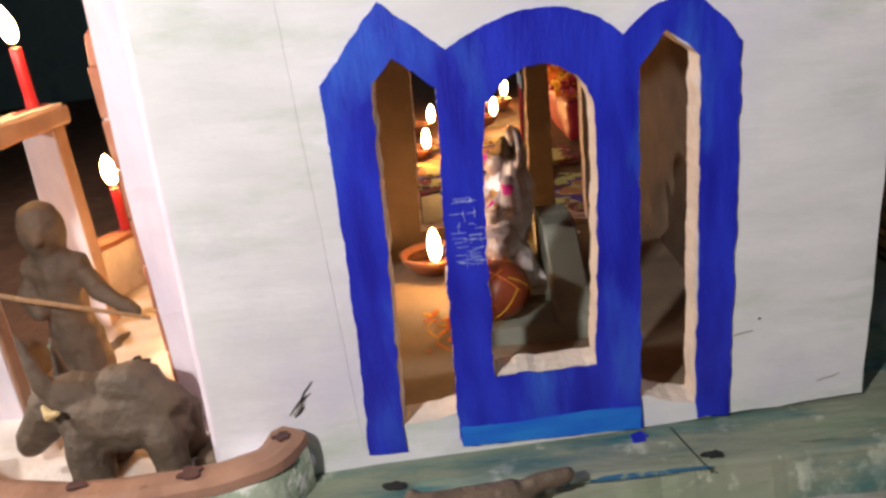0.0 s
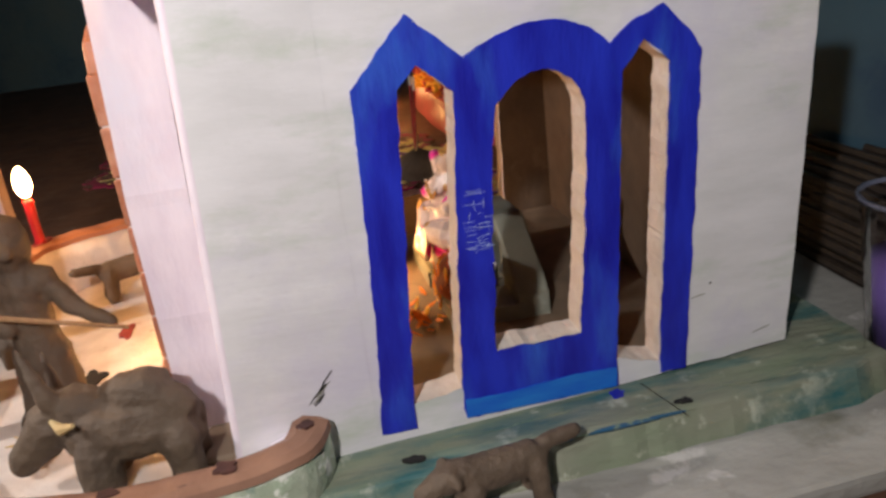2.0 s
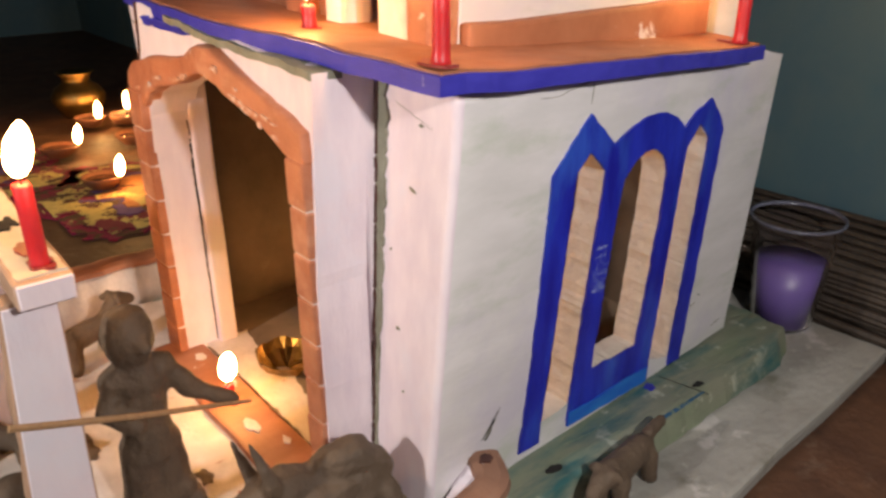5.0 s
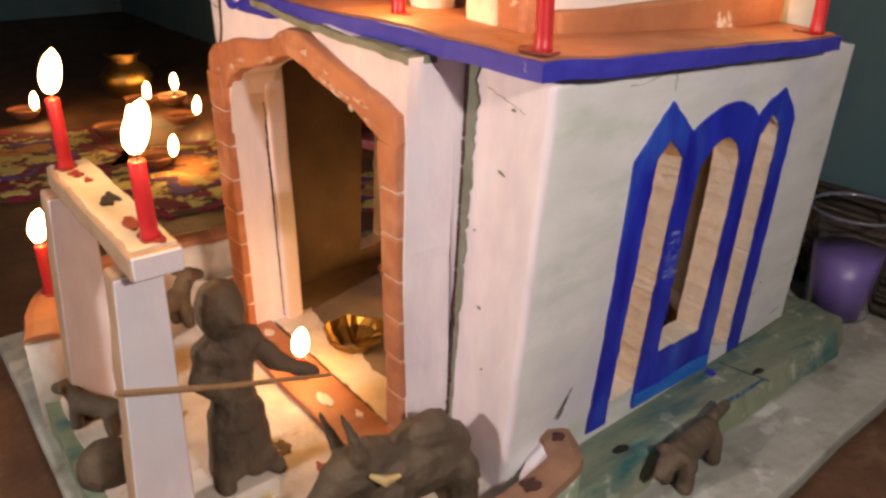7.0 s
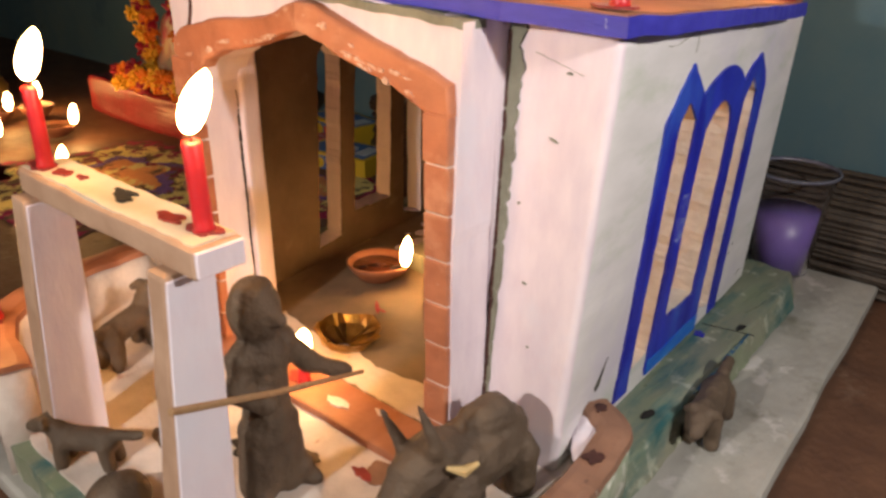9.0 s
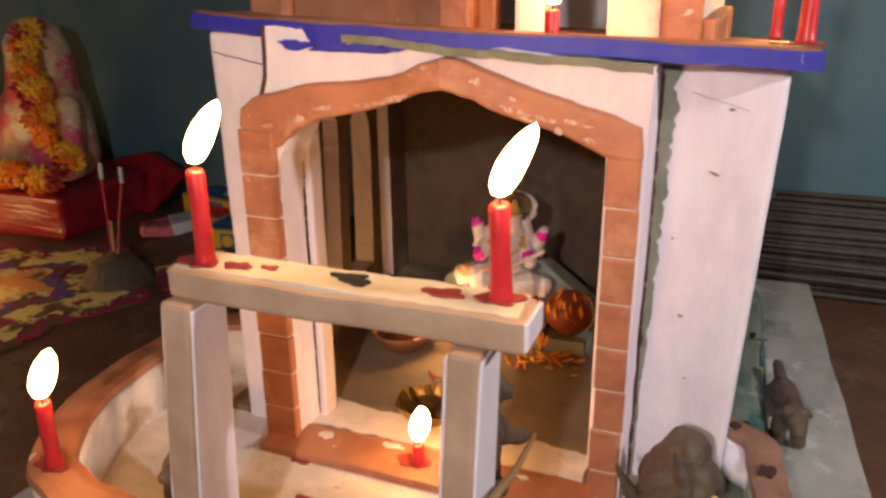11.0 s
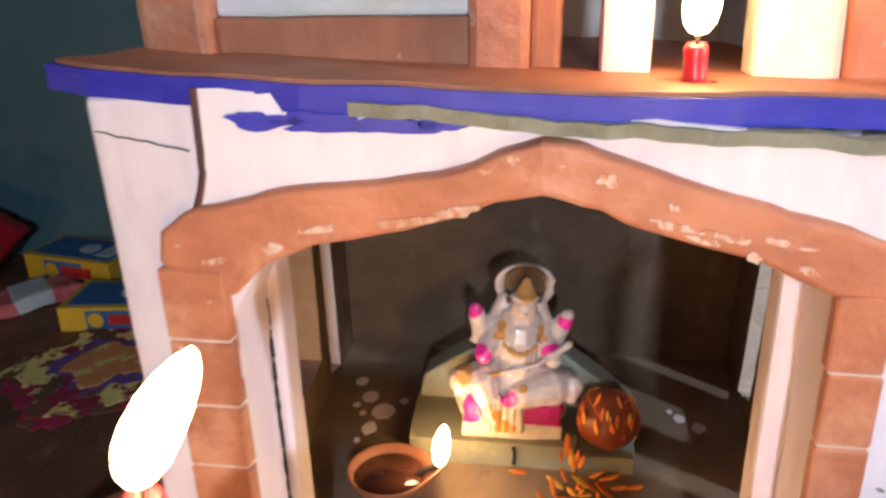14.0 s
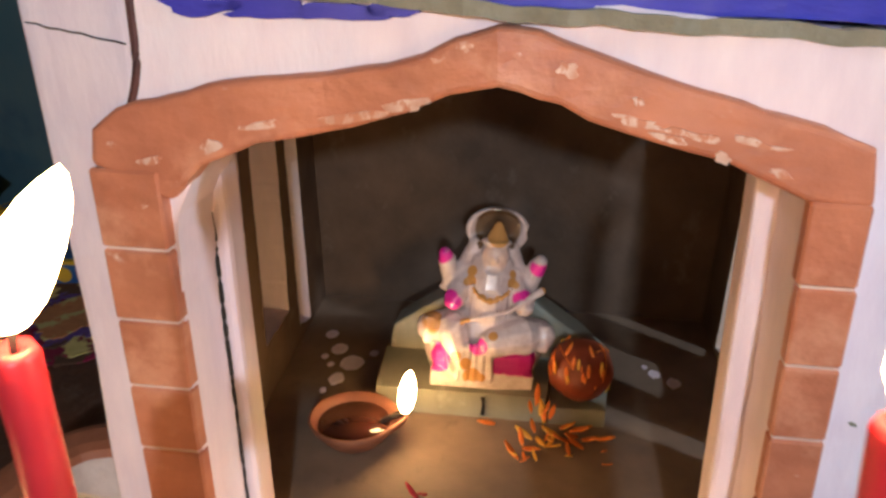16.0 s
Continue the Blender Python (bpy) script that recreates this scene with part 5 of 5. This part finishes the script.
def box_thing(name, label, m, size, top, front):
    t = empty(name, label, "box", "small card boxes")
    w, d, h = size
    part("carton", block(-w / 2, w / 2, -d / 2, d / 2, 0, h, 0.0012, 2), YELLOWBOX, t)
    part("print_top", block(-w / 2 + 0.006, w / 2 - 0.006, -d / 2 + 0.006, d / 2 - 0.005, h - 0.001, h + 0.0006, 0.0003, 1), top, t, "printed blue panel")
    bm = turned([(0, 0.0013), (d * 0.18, 0.0012), (d * 0.18, 0)], 20, (w * 0.06, 0, h))
    part("print_disc", bm, PALEBOX, t, "pale printed oval")
    part("print_bar", block(w * 0.22, w * 0.40, -d * 0.25, d * 0.28, h, h + 0.0011, 0.0003, 1), PALEBOX, t, "pale printed bar")
    part("print_front", block(-w * 0.26, w * 0.18, -d / 2 - 0.0006, -d / 2 + 0.001, h * 0.12, h * 0.86, 0.0003, 1), BLUEBOX, t, "printed blue label")
    part("print_front", block(-w * 0.06, w * 0.28, -d / 2 - 0.0012, -d / 2 + 0.001, h * 0.28, h * 0.70, 0.0003, 1), REDBOX, t, "printed red bar")
    bm = turned([(0, 0.0018), (h * 0.30, 0.0016), (h * 0.30, 0)], 16)
    ob = part("print_sun", bm, YELLOWBOX, t, "yellow printed disc")
    ob.matrix_local = pose(-w * 0.17, -d / 2, h * 0.48, 90, 0, 0)
    t.matrix_world = m
    return t


def packet():
    t = empty("wrapper_packet", "crumpled pink and silver wrapper packet on the floor", "packet")
    bm = block(-0.045, 0.045, -0.02, 0.02, 0, 0.014, 0.004, 2, 5, 0.004)
    part("wrapper", bm, PINKPACK, t)
    part("pale_stripe", block(-0.012, 0.02, -0.0215, 0.0215, 0.001, 0.0152, 0.003, 2, 3, 0.003), PALEBOX, t)
    t.matrix_world = pose(-0.612, 0.370, FLOOR_Z, 0, 0, 50)


def leaf_plates():
    t = empty("leaf_plate_stack", "stack of brown dried-leaf plates against the wall", "plate stack", place=(-0.492, 0.445, FLOOR_Z))
    rnd = random.Random(8)
    for i in range(14):
        r = 0.036 + rnd.uniform(-0.003, 0.003)
        bm = turned([(0, 0), (r * 0.7, 0.0), (r, 0.004), (r * 1.0, 0.0052), (r * 0.7, 0.0014), (0, 0.0012)], 22)
        for v in bm.verts:
            v.co.z += noise.noise(v.co * 60 + Vector((i, 0, 0))) * 0.0016
        ob = part("leaf_plate", bm, BASKET, t)
        ob.location = (rnd.uniform(-0.002, 0.002), rnd.uniform(-0.002, 0.002), i * 0.0050)


def powder(name, centre, outline, mat, label, z=0.0004, seed=1, amp=0.006):
    o = [(centre[0] + x, centre[1] + y) for x, y in outline]
    d = []
    n = len(o)
    for i in range(n):
        a, b = Vector(o[i]), Vector(o[(i + 1) % n])
        k = max(2, int((b - a).length / 0.003))
        for j in range(k):
            p = a.lerp(b, j / k)
            w = noise.noise_vector(Vector((p.x * 55, p.y * 55, seed))) * amp + noise.noise_vector(Vector((p.x * 260, p.y * 260, seed))) * amp * 0.45
            d.append((p.x + w.x, p.y + w.y))
    ob = part(name, plate(d, [], lambda x, y: Vector((x, y, FLOOR_Z + 0.0002)), Vector((0, 0, z + 0.0012))), mat)
    return tagged(ob, label, "coloured powder", "floor powder pattern")


def flower_pattern(cx, cy, R, turn, n=6):
    """A floor pattern of coloured powder: rings of petals, laid on one another."""
    ring = lambda r, k=0.0, m=40: [(r * (1 + k * math.cos(n * a * math.tau / m)) * math.cos(a * math.tau / m + turn), r * (1 + k * math.cos(n * a * math.tau / m)) * math.sin(a * math.tau / m + turn)) for a in range(m)]
    powder("powder_ring", (cx, cy), ring(R, 0.12), POWDERP, "dark magenta powder in a floor pattern", 0.0002, 1, 0.012)
    powder("powder_ring", (cx, cy), ring(R * 0.86, 0.14), POWDERY, "pale yellow powder in a floor pattern", 0.0012, 2, 0.012)
    powder("powder_ring", (cx, cy), ring(R * 0.55, 0.16), POWDERV, "violet powder in a floor pattern", 0.0022, 3, 0.010)
    powder("powder_ring", (cx, cy), ring(R * 0.42, 0.18), POWDERO, "peach powder in a floor pattern", 0.0032, 4, 0.010)


def shrine():
    t = empty("red_shrine_seat", "red satin covered seat with folded cloth under the garlanded idol", "shrine seat")
    part("seat", block(-0.99, -0.705, 0.285, 0.46, FLOOR_Z, 0.024, 0.008, 3, 5, 0.004), REDCLOTH, t, "red satin covered block")
    bm = plate(dense([(-0.775, -0.020), (-0.765, 0.030), (-0.705, 0.044), (-0.640, 0.022), (-0.690, -0.028)], 0.01, 0.002, 2), [], lambda x, z: Vector((x, 0.418 - 0.15 * (x + 0.7) + z * 0.35, z)), Vector((0, 0.012, 0.0)))
    part("cloth_flap", bm, REDCLOTH, t, "dark red folded cloth")
    bm = bmesh.new()
    lump(bm, (-0.800, 0.37, 0.045), (-0.795, 0.37, 0.110), 0.058, 0.050, 16)
    lump(bm, (-0.785, 0.362, 0.115), (-0.782, 0.362, 0.178), 0.042, 0.036, 14)
    lump(bm, (-0.820, 0.34, 0.055), (-0.742, 0.34, 0.050), 0.028, 0.026, 12)
    lump(bm, (-0.785, 0.345, 0.180), (-0.785, 0.348, 0.200), 0.024, 0.014, 12)
    lump(bm, (-0.740, 0.350, 0.110), (-0.732, 0.340, 0.070), 0.017, 0.014, 10)
    lump(bm, (-0.830, 0.350, 0.110), (-0.845, 0.340, 0.070), 0.017, 0.014, 10)
    m = surface("painted_idol_far", (0.62, 0.20, 0.18), (0.72, 0.58, 0.34), 38, 0.45, 0.5, 150, stain=(0.80, 0.72, 0.52), stain_scale=26, stain_at=(0.55, 0.60), relief=0.006, second=(0.75, 0.10, 0.20), second_scale=20, second_at=(0.52, 0.56))
    ob = knead(part("garlanded_idol", bm, m), 0.004)
    tagged(ob, "red and yellow painted plaster idol on the red seat", "idol")
    g = empty("marigold_garland", "orange and yellow marigold garland hanging over the idol", "garland")
    rnd = random.Random(12)
    fl = []
    for k, mm in enumerate((MARIGOLD, MARIYELLOW, CRIMSON)):
        bm = bmesh.new()
        for i in range(34):
            a, b = rnd.uniform(0, math.tau), rnd.uniform(-1.2, 1.4)
            d = Vector((math.cos(a) * math.cos(b), math.sin(a) * math.cos(b), math.sin(b))) * rnd.uniform(0.008, 0.013)
            lump(bm, d * 0.3, d, 0.0035, 0.0022, 5)
        fl.append(bm)
    meshes = []
    for bm, mm in zip(fl, (MARIGOLD, MARIYELLOW, CRIMSON)):
        me = bpy.data.meshes.new("flower")
        bm.to_mesh(me)
        bm.free()
        me.materials.append(mm)
        meshes.append(me)
    for i in range(104):
        u = min(1, i / 71)
        s = -1 if i % 3 == 0 else 1
        p = Vector((-0.785 + s * (0.028 + 0.032 * u ** 0.6), 0.324 - 0.018 * math.sin(math.pi * u), 0.196 - 0.145 * u))
        if i > 71:
            p = Vector((-0.880 + 0.165 * (i - 72) / 31, 0.294 - 0.004 * (i % 3), 0.036 + 0.008 * (i % 2)))
        p += Vector((rnd.uniform(-1, 1), rnd.uniform(-1, 1), rnd.uniform(-1, 1))) * 0.008
        ob = new("flower", meshes[(i * 7 + i // 5) % 3])
        ob.parent = g
        ob.location = p
        ob.rotation_euler = (rnd.uniform(0, 3), rnd.uniform(0, 3), rnd.uniform(0, 3))


def incense():
    t = empty("incense_holder", "grey clay incense dome with thin incense sticks", "incense holder", place=(-0.560, 0.213, FLOOR_Z))
    bm = turned([(0, 0), (0.034, 0), (0.032, 0.008), (0.022, 0.022), (0.010, 0.029), (0, 0.031)], 26)
    for v in bm.verts:
        v.co += noise.noise_vector(v.co * 70) * 0.003
    part("dome", bm, CLAY, t)
    for x0, x1, h, ash in ((-0.002, -0.004, 0.104, True), (0.003, 0.020, 0.102, True), (0.0, -0.002, 0.062, False), (0.004, 0.007, 0.052, False)):
        st = part("incense_stick", tube([(x0, 0, 0.028), (x1, 0.004, h)], 0.0012, 6), CRIMSON if ash else STRAW, t, "thin incense stick")
        if ash:
            part("ash_tip", tube([(x1, 0.004, h), (x1 + 0.0006, 0.0042, h + 0.015)], 0.0018, 6), PALEBOX, st, "white ash tip")


def lota():
    t = empty("brass_pot", "polished brass water pot standing on the dark floor", "pot", place=(-1.12, 0.180, FLOOR_Z))
    part("pot", turned([(0, 0), (0.026, 0), (0.030, 0.006), (0.040, 0.022), (0.042, 0.034), (0.034, 0.048), (0.022, 0.056), (0.021, 0.064), (0.030, 0.072), (0.028, 0.073), (0.018, 0.066), (0, 0.06)], 32), BRASS, t, smooth=True)


def foil_leaf():
    t = empty("golden_foil_bowl", "small crumpled golden foil bowl behind the candle stub", "bowl", place=(-0.152, 0.040, 0.0058))
    bm = turned([(0, 0.0), (0.009, 0.0), (0.017, 0.006), (0.021, 0.012), (0.0203, 0.0123), (0.0160, 0.007), (0.008, 0.0016), (0, 0.0014)], 26)
    for v in bm.verts:
        v.co += noise.noise_vector(v.co * 150) * 0.0034
    part("foil", bm, FOIL, t)


cup()
sticks()
box_thing("cracker_box", "yellow card box with printed blue top on the floor", pose(-0.502, 0.360, FLOOR_Z, 0, 0, 9), (0.098, 0.058, 0.022), BLUEBOX, BLUEBOX)
box_thing("cracker_box", "yellow card box with printed blue top leaning by the wall", pose(-0.598, 0.446, FLOOR_Z, 0, 0, -10), (0.105, 0.056, 0.026), BLUEBOX, BLUEBOX)
packet()
leaf_plates()
flower_pattern(-0.66, 0.14, 0.145, 0.3)
flower_pattern(-0.47, 0.275, 0.075, 0.9, 5)
flower_pattern(-0.85, -0.06, 0.15, 0.0)
shrine()
incense()
lota()
foil_leaf()
for x, y, a in ((-1.045, 0.006, 0.4), (-0.872, 0.081, 1.0), (-1.015, 0.165, 0.2), (-1.000, 0.212, 2.6), (-0.875, 0.182, 0.6), (-0.700, 0.086, 0.6)):
    diya((x, y, FLOOR_Z + 0.004), 0.024, a, flame=(0.027, 0.0105), label="clay oil lamp burning on the coloured powder pattern")
